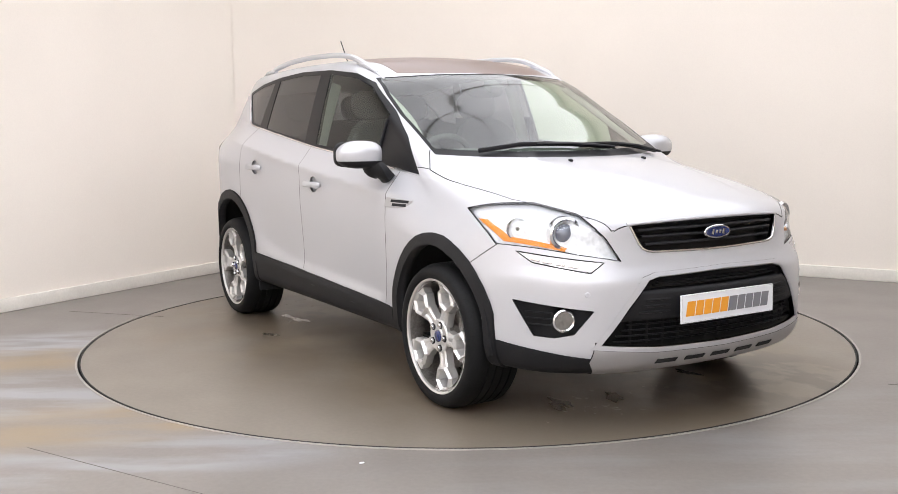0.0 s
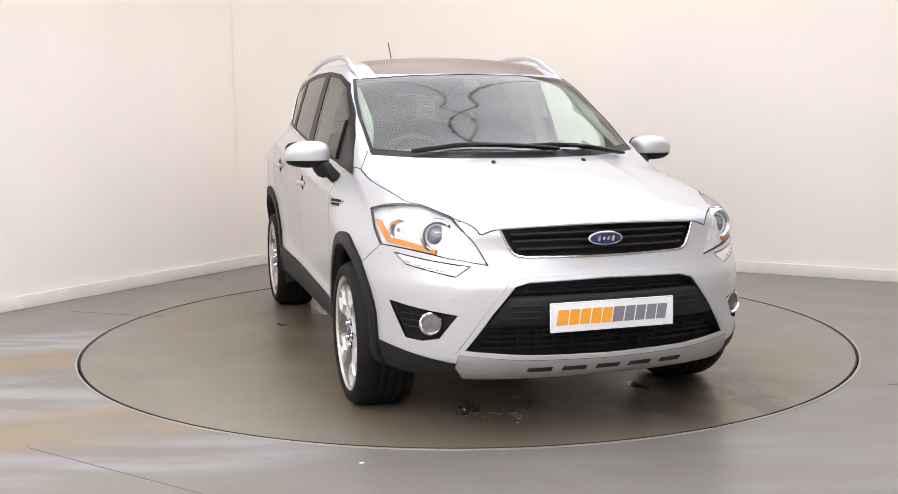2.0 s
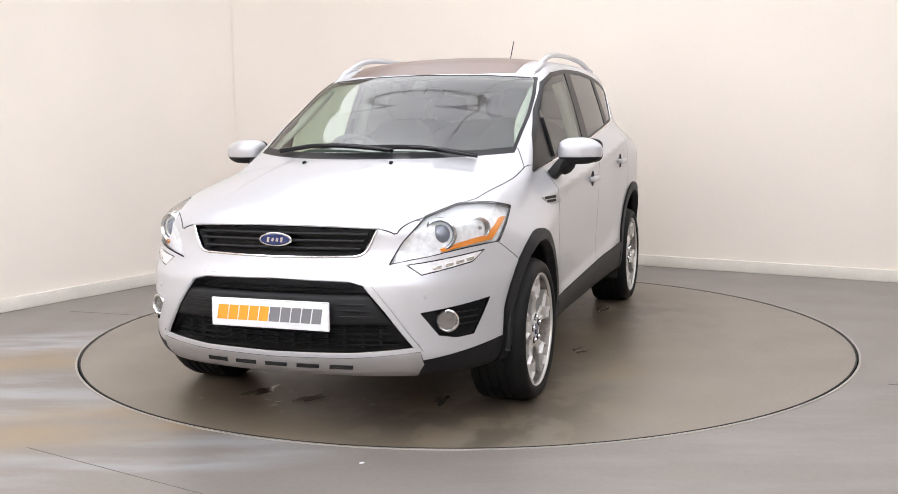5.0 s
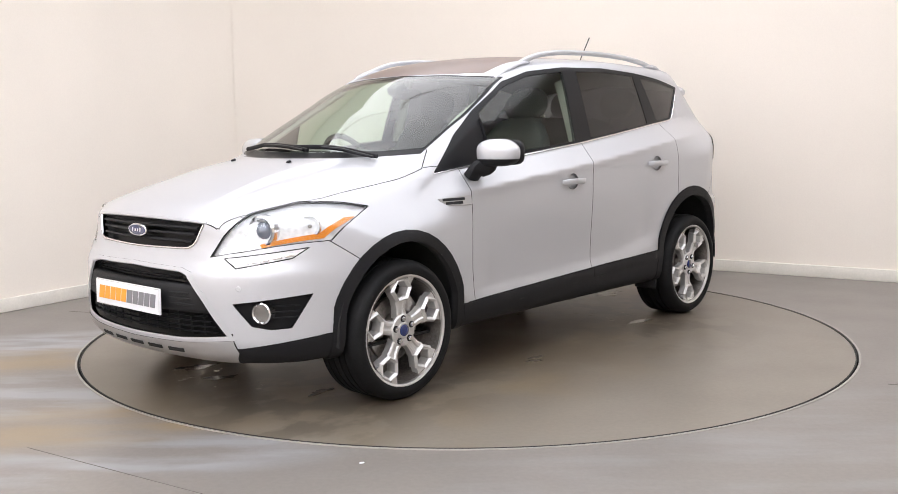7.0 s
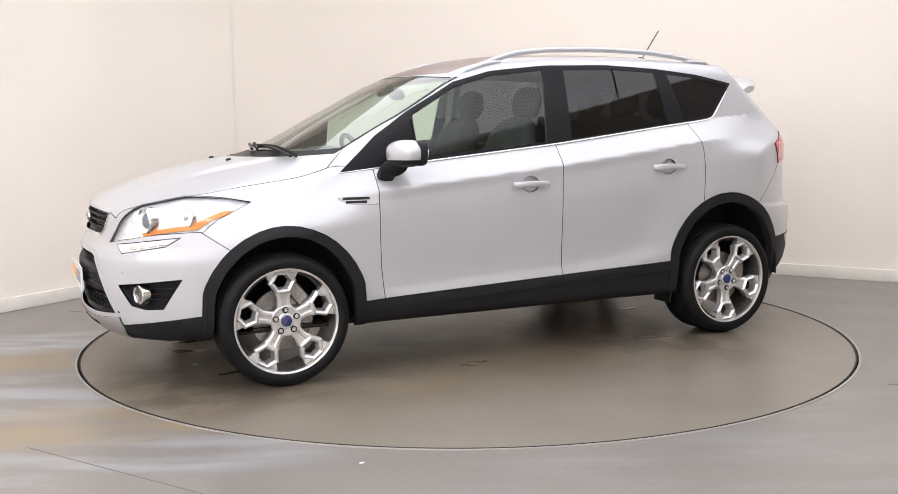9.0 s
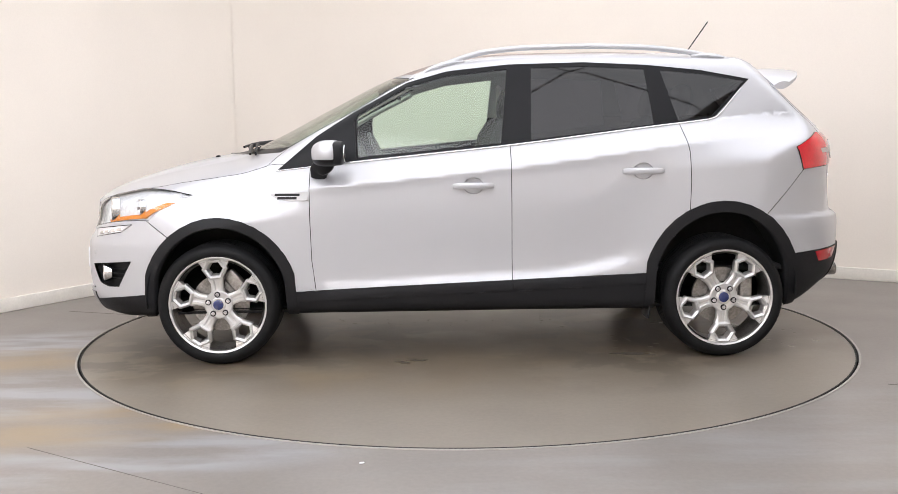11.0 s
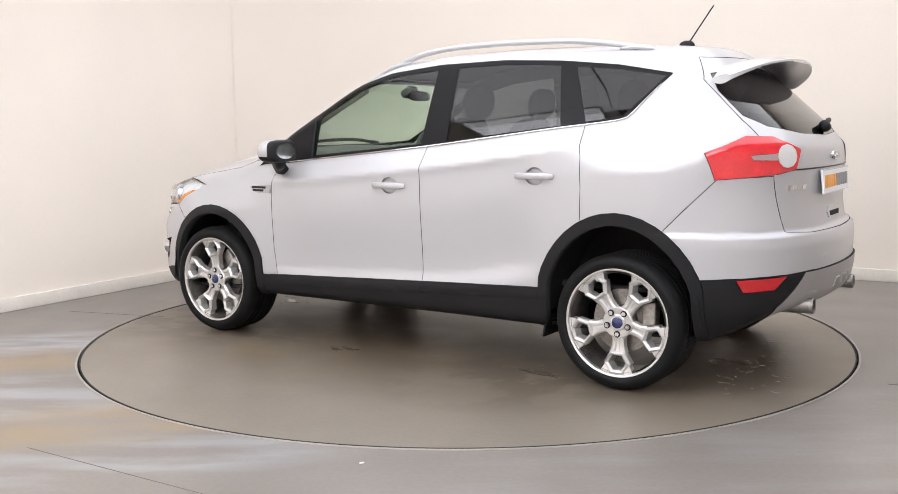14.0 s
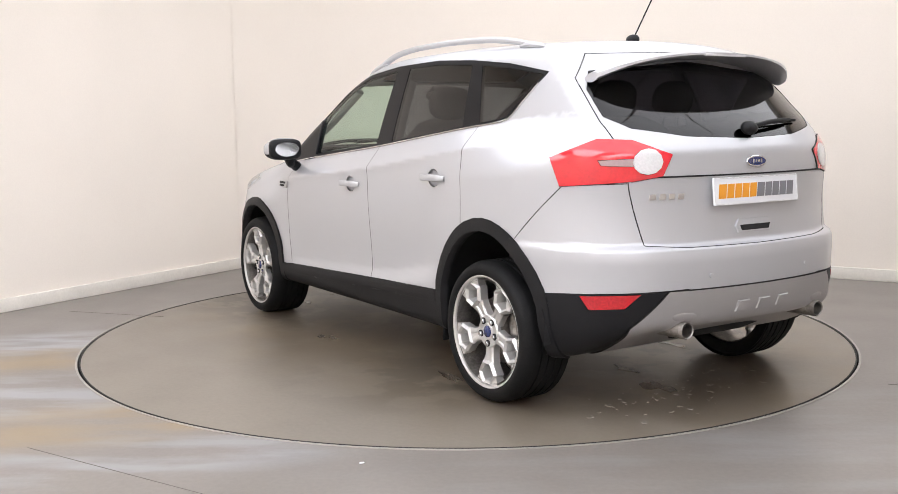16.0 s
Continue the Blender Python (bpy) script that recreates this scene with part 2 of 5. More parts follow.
def blob(bm, size, m=None, power=3.0, n=24, shape=None):
    """A rounded block (a super-ellipsoid); shape may move its points."""
    vs = bmesh.ops.create_uvsphere(bm, u_segments=n, v_segments=n // 2, radius=1)["verts"]
    for v in vs:
        c = v.co
        q = (abs(c.x) ** power + abs(c.y) ** power + abs(c.z) ** power) ** (1 / power)
        c = c / q
        v.co = Vector((c.x * size[0] / 2, c.y * size[1] / 2, c.z * size[2] / 2))
        if shape:
            v.co = shape(v.co)
    if m is not None:
        bmesh.ops.transform(bm, matrix=m, verts=vs)
    return vs


def smooth_path(keys, n):
    """n points on a smooth line through 3D keys."""
    k = np.array(keys, float)
    d = np.r_[0, np.cumsum(np.linalg.norm(np.diff(k, axis=0), axis=1))]
    t = np.linspace(0, d[-1], n)
    return [Vector(p) for p in np.stack([curve(t, np.c_[d, k[:, i]]) for i in range(3)], 1)]


# ---- the room ----
CORNER = Vector((-1.113, 4.279, 0))
LEFT, RIGHT = Vector((-0.5086, -0.8610, 0)), Vector((0.8610, -0.5086, 0))
LONG_L, LONG_R, HIGH = 12.5, 11.0, 3.3


def build_floor():
    n = 256
    rim, far = TABLE_RADIUS + 0.016, 16.0
    vs, fs = [], []
    for r, z in ((rim, -0.06), (rim, 0.0), (4.0, 0.0), (far, 0.0)):
        vs += [(r * math.cos(2 * math.pi * i / n), r * math.sin(2 * math.pi * i / n), z) for i in range(n)]
    for k in range(3):
        fs += [(k * n + i, (k + 1) * n + i, (k + 1) * n + (i + 1) % n, k * n + (i + 1) % n) for i in range(n)]
    floor = mesh_object("floor", vs, fs, FLOOR, label="grey-brown sheet vinyl showroom floor with pale wiping streaks", smooth=False)
    tagged(floor, category="floor", kind="structure")
    bm = bmesh.new()
    lathe(bm, [(rim - 0.001, -0.05), (rim - 0.001, 0.003), (rim + 0.010, 0.003), (rim + 0.010, -0.05)], n, close=True)
    part("edging", bm, EDGE, floor, "thin pale metal edging ring")
    bm = bmesh.new()
    lathe(bm, [(TABLE_RADIUS + 0.2, -0.055), (0.0001, -0.055)], 64)
    part("pit", bm, GAP, floor, "dark pit under the turntable")
    for a, b in (((-1.75, -2.18), (-0.85, -2.73)), ((2.02, -1.33), (4.6, -1.75)), ((-2.75, 0.75), (-2.02, 0.52))):
        a, b = Vector(a), Vector(b)
        d = b - a
        bm = bmesh.new()
        box(bm, (d.length, 0.0022, 0.002), Matrix.Translation(((a.x + b.x) / 2, (a.y + b.y) / 2, 0.0005)) @ pose(0, 0, 0, 0, 0, math.degrees(math.atan2(d.y, d.x))))
        part("seam", bm, SEAM, floor)
    return floor


def build_walls():
    far_l, far_r = CORNER + LEFT * LONG_L, CORNER + RIGHT * LONG_R
    opposite = far_l + RIGHT * LONG_R
    # the two seen walls meet in a softly rounded corner
    for name, a, b, ins, lab in (("wall_left", CORNER, far_l, -1, "cream painted showroom wall with a white skirting"),
                                 ("wall_back", CORNER, far_r, 1, "cream painted showroom wall with a white skirting"),
                                 ("wall_near", far_l, opposite, 1, "cream painted showroom wall behind the viewer"),
                                 ("wall_right", far_r, opposite, -1, "cream painted showroom wall")):
        d = (b - a)
        ang = math.degrees(math.atan2(d.y, d.x))
        bm = bmesh.new()
        vs = box(bm, (d.length + 0.4, 0.2, HIGH + 0.1), Matrix.Translation((a + b) / 2 + Vector((0, 0, HIGH / 2 - 0.05))) @ pose(0, 0, 0, 0, 0, ang) @ pose(0, 0.1 * ins, 0))
        w = part(name, bm, WALL, None, lab)
        tagged(w, category="wall", kind="structure")
        if name in ("wall_left", "wall_back"):
            bm = bmesh.new()
            m = Matrix.Translation((a + b) / 2) @ pose(0, 0, 0, 0, 0, ang) @ pose(0, -0.009 * ins, 0.048)
            box(bm, (d.length, 0.018, 0.096), m, 0.004)
            tagged(part("baseboard", bm, SKIRTING, None, "white painted skirting board along the wall"), category="skirting", kind="structure")
    # the corner is closed by a bowed panel that runs out into the back wall
    inner = (LEFT + RIGHT) * 0.004
    a, c, b = CORNER + LEFT * 1.75 + inner, CORNER + inner, CORNER + RIGHT * 2.3 + inner
    bow = [a * (1 - t) ** 2 + c * 2 * t * (1 - t) + b * t * t for t in (i / 24 for i in range(25))]
    vs, fs = [], []
    for p in bow:
        vs += [(p.x, p.y, -0.05), (p.x, p.y, HIGH + 0.05)]
    back = len(vs)
    for p in bow:
        q = p + Vector((-0.15, 1, 0)) * 0.03
        vs += [(q.x, q.y, -0.05), (q.x, q.y, HIGH + 0.05)]
    for i in range(24):
        k = 2 * i
        fs += [(k, k + 2, k + 3, k + 1), (back + k, back + k + 1, back + k + 3, back + k + 2)]
    tagged(mesh_object("wall_corner", vs, fs, WALL, None, "cream painted bowed panel across the room corner"), category="wall", kind="structure")
    bm = bmesh.new()
    sweep(bm, [p + Vector((0.002, -0.009, 0.048)) for p in bow], 0.018, 0.096, 8, power=6)
    tagged(part("baseboard", bm, SKIRTING, None, "white painted skirting board across the corner"), category="skirting", kind="structure")
    bm = bmesh.new()
    c = (CORNER + opposite) / 2
    for v in (CORNER, far_r, opposite, far_l):
        q = v + (v - c).normalized() * 0.3
        bm.verts.new((q.x, q.y, HIGH))
    bm.verts.ensure_lookup_table()
    f = bm.faces.new(bm.verts)
    r = bmesh.ops.extrude_face_region(bm, geom=[f])
    bmesh.ops.translate(bm, vec=(0, 0, 0.15), verts=[v for v in r["geom"] if isinstance(v, bmesh.types.BMVert)])
    tagged(part("ceiling", bm, CEILING, None, "plain white showroom ceiling"), category="ceiling", kind="structure")


def light_fitting(name, length, width, rail, lit, label, category, group):
    """A ceiling light: four frame bars round a lit diffuser."""
    bm = bmesh.new()
    for sx, sy, w, h in ((0, 1, length, rail), (0, -1, length, rail), (1, 0, rail, width - 2 * rail), (-1, 0, rail, width - 2 * rail)):
        box(bm, (w, h, 0.06), pose(sx * (length - rail) / 2, sy * (width - rail) / 2, -0.03))
    ob = tagged(part(name, bm, CEILING, None, label), category=category, group=group)
    bm = bmesh.new()
    box(bm, (length - 2 * rail, width - 2 * rail, 0.02), pose(0, 0, -0.045))
    part("diffuser", bm, lit, ob, "lit white diffuser")
    return ob


def build_lamps():
    """Wide light panels over the turntable, and strip lights further back, that the paint and glass reflect."""
    turn = pose(0, 0, 0, 0, 0, math.degrees(math.atan2(LEFT.y, LEFT.x)))
    rows = (("light_panel", 2.2, 2.2, 0.010, PANEL_LIGHT, "wide white framed ceiling light panel, lit", "light panel", "light panels over the turntable",
             [(1.50 + 2.204 * i, 1.9 + 2.204 * j) for i in range(3) for j in range(3)]),
            ("ceiling_light", 2.8, 2.0, 0.04, LIGHT, "white framed rectangular ceiling light, lit", "ceiling light", "ceiling lights",
             [(8.2, 1.8), (8.2, 4.8), (8.2, 7.8), (11.1, 1.8), (11.1, 4.8), (11.1, 7.8)]))
    for name, length, width, rail, lit, label, category, group, places in rows:
        first = None
        for u, v in places:
            p = CORNER + LEFT * u + RIGHT * v
            m = Matrix.Translation((p.x, p.y, HIGH)) @ turn
            if first is None:
                first = light_fitting(name, length, width, rail, lit, label, category, group)
                first.matrix_basis = m
            else:
                copy_thing(first, m)


# damp spots on the turntable: place, length, width
PUDDLES = [(-1.28, -0.13, 0.07, 0.03), (-0.88, -0.72, 0.07, 0.035), (-1.04, -0.74, 0.06, 0.03), (-0.57, -1.05, 0.06, 0.02), (1.60, -0.50, 0.10, 0.04), (1.64, -0.22, 0.08, 0.03), (1.50, 0.38, 0.06, 0.03), (-1.62, -0.02, 0.10, 0.05), (0.29, 0.76, 0.045, 0.02), (-0.90, 0.69, 0.11, 0.025), (0.36, 0.80, 0.04, 0.02)]
# clusters of water specks, their glints painted as pale colour: place, spread, how many
SPECKS = [(-1.72, 0.10, 0.22, 0.42, 60), (0.05, -0.26, 0.95, 0.14, 50), (-0.95, 0.42, 0.16, 0.26, 24), (1.70, -0.30, 0.20, 0.34, 44), (-0.95, -0.74, 0.24, 0.07, 16), (-1.55, -0.55, 0.20, 0.20, 18)]


def build_turntable():
    n = 256
    bm = bmesh.new()
    lathe(bm, [(0.0001, 0.0), (TABLE_RADIUS, 0.0), (TABLE_RADIUS, -0.04), (0.0001, -0.04)], n)
    bmesh.ops.remove_doubles(bm, verts=bm.verts, dist=0.0004)
    t = part("turntable", bm, TABLE, None, "round grey vinyl turntable flush with the floor, with damp marks and painted shade under the car")
    # added dark ring that paints the gap's shade over the table's side
    bm = bmesh.new()
    lathe(bm, [(TABLE_RADIUS - 0.002, -0.041), (TABLE_RADIUS - 0.002, 0.0015), (TABLE_RADIUS + 0.005, 0.0015), (TABLE_RADIUS + 0.005, -0.041)], n, close=True)
    part("gap_shade_band", bm, GAP, t, "dark band for the shade in the gap round the turntable")
    rnd = random.Random(4)
    for x, y, a, b in PUDDLES:
        bm = bmesh.new()
        turn = rnd.uniform(-25, 25)
        ph = [rnd.uniform(0, 6.28) for _ in range(4)]
        line = []
        for i in range(40):
            w = 2 * math.pi * i / 40
            r = 1 + 0.30 * math.sin(2 * w + ph[0]) + 0.26 * math.sin(3 * w + ph[1]) + 0.18 * math.sin(5 * w + ph[2]) + 0.10 * math.sin(9 * w + ph[3])
            line.append((a * r * math.cos(w), b * r * math.sin(w)))
        prism(bm, line, -0.001, 0.0016, pose(x, y, 0, 0, 0, turn))
        part("water_spot", bm, WATER, t, "shallow dark water spot")
    bm = bmesh.new()
    for cx, cy, wx, wy, count in SPECKS:
        for _ in range(count):
            r = 0.004 + 0.016 * rnd.random() ** 3
            k = rnd.uniform(0.35, 1.0)
            line = [(r * math.cos(w) * rnd.uniform(0.7, 1.2), r * k * math.sin(w) * rnd.uniform(0.7, 1.2)) for w in (2 * math.pi * i / 9 for i in range(9))]
            prism(bm, line, -0.001, 0.0012, pose(cx + rnd.gauss(0, wx / 1.8), cy + rnd.gauss(0, wy / 1.8), 0, 0, 0, rnd.uniform(0, 180)))
    tagged(part("water_specks", bm, SPECK, t, "scattered water specks, coloured pale for their glints"), kind="stuff")
    return tagged(t, category="turntable", kind="structure")

# ---- the car's outer form ----
def curve(x, keys):
    """A smooth curve through (place, value) keys, given in rising order of place."""
    k = np.array(keys, float)
    u, v = k[:, 0], k[:, 1]
    s = np.diff(v) / np.diff(u)
    m = np.zeros(len(u))
    m[1:-1] = np.where(s[1:] * s[:-1] > 0, 2 * s[1:] * s[:-1] / (s[1:] + s[:-1] + 1e-12), 0)
    m[0], m[-1] = s[0], s[-1]
    x = np.clip(np.asarray(x, float), u[0] - 0.3, u[-1] + 0.3)
    i = np.clip(np.searchsorted(u, x) - 1, 0, len(u) - 2)
    h = u[i + 1] - u[i]
    t = (x - u[i]) / h
    inside = (v[i] * (1 + 2 * t) * (1 - t) ** 2 + h * m[i] * t * (1 - t) ** 2
              + v[i + 1] * t * t * (3 - 2 * t) + h * m[i + 1] * t * t * (t - 1))
    return np.where(t < 0, v[0] + (x - u[0]) * m[0], np.where(t > 1, v[-1] + (x - u[-1]) * m[-1], inside))


TOP = [(-2.10, 1.50), (-1.75, 1.603), (-1.30, 1.650), (-0.70, 1.668), (-0.25, 1.662), (0.05, 1.636), (0.42, 1.535), (0.80, 1.352),
       (1.33, 1.098), (1.45, 1.075), (1.75, 1.015), (2.00, 0.945), (2.14, 0.885), (2.22, 0.84)]
BELT = [(-2.2, 1.33), (-1.30, 1.271), (-0.21, 1.145), (1.02, 1.028), (1.58, 0.935), (2.2, 0.83)]
BELT_WIDTH = [(-2.2, 0.59), (-1.9, 0.655), (-1.6, 0.708), (-1.2, 0.755), (-0.6, 0.783), (0.0, 0.792), (1.0, 0.782), (1.5, 0.800), (1.8, 0.785), (2.2, 0.70)]
LOW_WIDTH = [(-2.25, 0.80), (-2.0, 0.862), (-1.7, 0.893), (-1.345, 0.903), (-0.9, 0.884), (-0.2, 0.874), (0.8, 0.878), (1.345, 0.903), (1.75, 0.885), (2.0, 0.845), (2.25, 0.78)]
NOSE = [(0.20, 2.08), (0.26, 2.145), (0.36, 2.200), (0.50, 2.205), (0.62, 2.200), (0.70, 2.165), (0.80, 2.140), (0.86, 2.150), (0.95, 2.12), (1.1, 2.0)]
TAIL = [(0.20, -1.95), (0.30, -2.05), (0.42, -2.130), (0.55, -2.155), (0.68, -2.158), (0.735, -2.148), (0.765, -2.106), (0.92, -2.092), (1.04, -2.097), (1.12, -2.09),
        (1.21, -2.030), (1.35, -1.885), (1.50, -1.72), (1.65, -1.56)]


def smooth_max(a, b, k):
    h = np.maximum(k - np.abs(a - b), 0)
    return np.maximum(a, b) + h * h / (4 * k)


def ramp(x, a, b):
    t = np.clip((x - a) / (b - a), 0, 1)
    return t * t * (3 - 2 * t)


def side_width(x, z):
    d = z - curve(x, BELT)
    wb, wl = curve(x, BELT_WIDTH), curve(x, LOW_WIDTH)
    soft = (1 - ramp(d, -0.26, 0.03)) ** 1.3
    s = 0.80 * np.clip(-d / 0.112, 0, 1) + 0.20 * ramp(-d, -0.01, 0.13)
    crisp = s * (1.12 - 0.12 * s)
    flank = ramp(x, -1.80, -0.85) * (1 - ramp(x, 0.75, 1.15))
    low = wb + (wl - wb) * (soft + (crisp - soft) * flank)
    up = wb - 0.265 * d - 0.11 * np.maximum(d, 0) ** 2
    w = np.where(d > 0, np.minimum(up, wb), low)
    # a waist crease, and doors drawn in above the sill
    mid = ramp(x, -1.0, -0.75) * (1 - ramp(x, 0.7, 0.95))
    low_line = 0.447 + 0.045 * (0.8 - x) + 0.08 * ramp(-x, 0.35, 1.05)
    tuck = np.where(z > low_line, 1 - ramp(z, low_line, low_line + 0.40), 1 - ramp(low_line - z, 0.0, 0.10))
    w = w + mid * (0.005 * np.exp(-((d + 0.115) / 0.03) ** 2) - 0.020 * tuck)
    return w - 0.10 * np.maximum(0.42 - z, 0) - 1.4 * np.maximum(0.34 - z, 0) ** 2


def body_field(P):
    """Below nought inside the car's skin, above it outside."""
    x, y, z = P[:, 0], np.abs(P[:, 1]), P[:, 2]
    hood = ramp(x, 0.9, 1.5)
    top = curve(x + 0.20 * y * y * ramp(x, -0.2, 0.6), TOP) - (0.09 * y ** 2 + 0.10 * y ** 4) * (1 - hood) - (0.10 * y ** 2 + 0.08 * y ** 4) * hood
    # a raised middle to the bonnet, with an edge on either side
    top = top + 0.017 * hood * (1 - ramp(y + 0.04 * (x - 1.35), 0.345, 0.415)) * ramp(2.08 - x, 0, 0.55)
    front = curve(z, NOSE) - 0.24 * y ** 2 - 0.85 * y ** 6
    lowt = 1 - ramp(z, 0.60, 0.80)
    back = curve(z, TAIL) + (0.20 * y ** 2 + 0.65 * y ** 6) * (1 + 0.05 * lowt)
    side = y - side_width(x, z)
    floor = 0.27 + 0.14 * ramp(-x, 1.72, 2.08) - 0.02 * ramp(x, 1.6, 1.9) - z
    k1 = 0.05 + 0.05 * hood
    f = smooth_max(side, z - top, k1)
    f = smooth_max(f, x - front, 0.09)
    f = smooth_max(f, back - x, 0.10 - 0.05 * ramp(z, 0.75, 0.95))
    return smooth_max(f, floor, 0.05)


def body_slope(P, e=0.004):
    g = np.stack([body_field(P + e * d) - body_field(P - e * d) for d in np.eye(3)], 1)
    return g / (np.linalg.norm(g, axis=1)[:, None] + 1e-9)


def to_skin(a, b):
    """Where the ways from a (inside) to b (outside) leave the skin."""
    lo, hi = np.zeros(len(a)), np.ones(len(a))
    for _ in range(26):
        m = (lo + hi) / 2
        inner = body_field(a + (b - a) * m[:, None]) < 0
        lo, hi = np.where(inner, m, lo), np.where(inner, hi, m)
    return a + (b - a) * lo[:, None]


# ---- the car's skin, cut into its panels ----
def skin_bmesh(step=0.028):
    lo, hi = np.array((-2.35, -1.05, 0.15)), np.array((2.35, 1.05, 1.80))
    cells = [max(2, round((h - l) / step)) for l, h in zip(lo, hi)]
    index, pts, faces = {}, [], []

    def vert(i, j, k):
        if (i, j, k) not in index:
            index[(i, j, k)] = len(pts)
            pts.append(lo + (hi - lo) * np.array((i / cells[0], j / cells[1], k / cells[2])))
        return index[(i, j, k)]

    for ax in range(3):
        u, v = (ax + 1) % 3, (ax + 2) % 3
        for end in (0, cells[ax]):
            for a in range(cells[u]):
                for b in range(cells[v]):
                    q = []
                    for da, db in ((0, 0), (1, 0), (1, 1), (0, 1)):
                        c = [0, 0, 0]
                        c[ax], c[u], c[v] = end, a + da, b + db
                        q.append(vert(*c))
                    faces.append(q if end else q[::-1])
    P = np.array(pts)
    inner = np.stack([np.clip(P[:, 0], -1.6, 1.75), np.clip(P[:, 1], -0.42, 0.42), np.clip(P[:, 2], 0.5, 0.72)], 1)
    S = to_skin(inner, P)
    bm = bmesh.new()
    vs = [bm.verts.new(p) for p in S]
    for f in faces:
        bm.faces.new([vs[i] for i in f])
    bm.normal_update()
    return bm


BARE = skin_bmesh()
TREE = BVHTree.FromBMesh(BARE)


class Skin:
    """The car's outer sheet; cut() marks the part of it inside a convex outline, seen along a direction."""

    def __init__(self):
        self.bm = BARE
        self.tag = self.bm.faces.layers.int.new("panel")
        self.names = [""]

    def number(self, name):
        if name not in self.names:
            self.names.append(name)
        return self.names.index(name)

    def cut(self, name, outline, way, of=("",), facing=0.05):
        pts, way = [Vector(p) for p in outline], Vector(way).normalized()
        c = sum(pts, Vector()) / len(pts)
        ids = {self.number(o) for o in of}
        r = max((p - c - way * (p - c).dot(way)).length for p in pts) + 0.12
        inside = []
        for f in self.bm.faces:
            if f[self.tag] in ids and f.normal.dot(way) > facing:
                d = f.calc_center_median() - c
                if d.dot(way) > -0.75 and (d - way * d.dot(way)).length < r:
                    inside.append(f)
        for a, b in zip(pts, pts[1:] + pts[:1]):
            n = (b - a).cross(way)
            if n.length < 1e-7 or not inside:
                continue
            n.normalize()
            if (c - a).dot(n) > 0:
                n = -n
            geom = list({v for f in inside for v in f.verts}) + list({e for f in inside for e in f.edges}) + inside
            out = bmesh.ops.bisect_plane(self.bm, geom=geom, dist=1e-5, plane_co=a, plane_no=n)
            inside = [f for f in out["geom"] if isinstance(f, bmesh.types.BMFace) and f.is_valid and (f.calc_center_median() - a).dot(n) < 0]
        k = self.number(name)
        for f in inside:
            f[self.tag] = k

    def pair(self, name, outline, way, **more):
        """The same cut on both sides of the car: name_l and name_r."""
        for s, e in ((1, "_l"), (-1, "_r")):
            more2 = dict(more)
            if "of" in more:
                more2["of"] = [o + e if o else o for o in more["of"]]
            self.cut(name + e, [(x, s * y, z) for x, y, z in outline], (way[0], s * way[1], way[2]), **more2)

    def sheet(self, names, offset=0.0, lip=0.014, gap=0.0019):
        """Points, faces and normals of panels: moved out by offset, drawn in at the seams by gap, with a lip that turns inwards."""
        ids = {self.names.index(n) for n in names if n in self.names}
        fs = [f for f in self.bm.faces if f[self.tag] in ids]
        own, vs = {}, []
        for f in fs:
            for v in f.verts:
                if v not in own:
                    own[v] = len(vs)
                    vs.append(v)
        if not vs:
            return [], [], []
        P = np.array([v.co[:] for v in vs])
        N = body_slope(P)
        edge = {}
        for f in fs:
            for lp in f.loops:
                e = lp.edge
                if sum(1 for g in e.link_faces if g[self.tag] in ids) == 1:
                    a, b = lp.vert, lp.link_loop_next.vert
                    edge[(own[a], own[b])] = f.calc_center_median()
        pull = np.zeros_like(P)
        for (a, b), c in edge.items():
            d = P[b] - P[a]
            inw = np.cross(N[a], d)
            inw /= np.linalg.norm(inw) + 1e-9
            pull[a] += inw
            pull[b] += inw
        L = np.linalg.norm(pull, axis=1)
        rim = L > 1e-6
        pull[rim] /= L[rim][:, None]
        P = P + N * offset + pull * gap
        faces = [[own[v] for v in f.verts] for f in fs]
        Q, M = list(P), list(N)
        low = {}
        for i in sorted({i for e in edge for i in e}):
            low[i] = len(Q)
            Q.append(P[i] - N[i] * lip)
            M.append(-pull[i])
        self.flat = len(faces)
        for a, b in edge:
            faces.append([b, a, low[a], low[b]])
        return Q, faces, M


def arc(cx, cz, rx, rz, y, a0=-12, a1=192, n=22):
    return [(cx + rx * math.cos(radians(a0 + (a1 - a0) * i / n)), y, cz + rz * math.sin(radians(a0 + (a1 - a0) * i / n))) for i in range(n + 1)]


def arch(cx, cz, rx, rz):
    return arc(cx, cz, rx, rz, 0.9) + [(cx - rx, 0.9, 0.1), (cx + rx, 0.9, 0.1)]


ARCH_F, ARCH_R = (1.335, 0.335), (-1.335, 0.36)
DLO = [(1.020, 0.77, 1.030), (0.814, 0.7, 1.205), (0.62, 0.7, 1.329), (0.334, 0.66, 1.483), (0.115, 0.65, 1.542), (-0.218, 0.64, 1.574), (-0.62, 0.64, 1.581),
       (-0.952, 0.64, 1.563), (-1.25, 0.63, 1.532), (-1.517, 0.6, 1.483), (-1.306, 0.72, 1.273), (-0.212, 0.78, 1.147)]
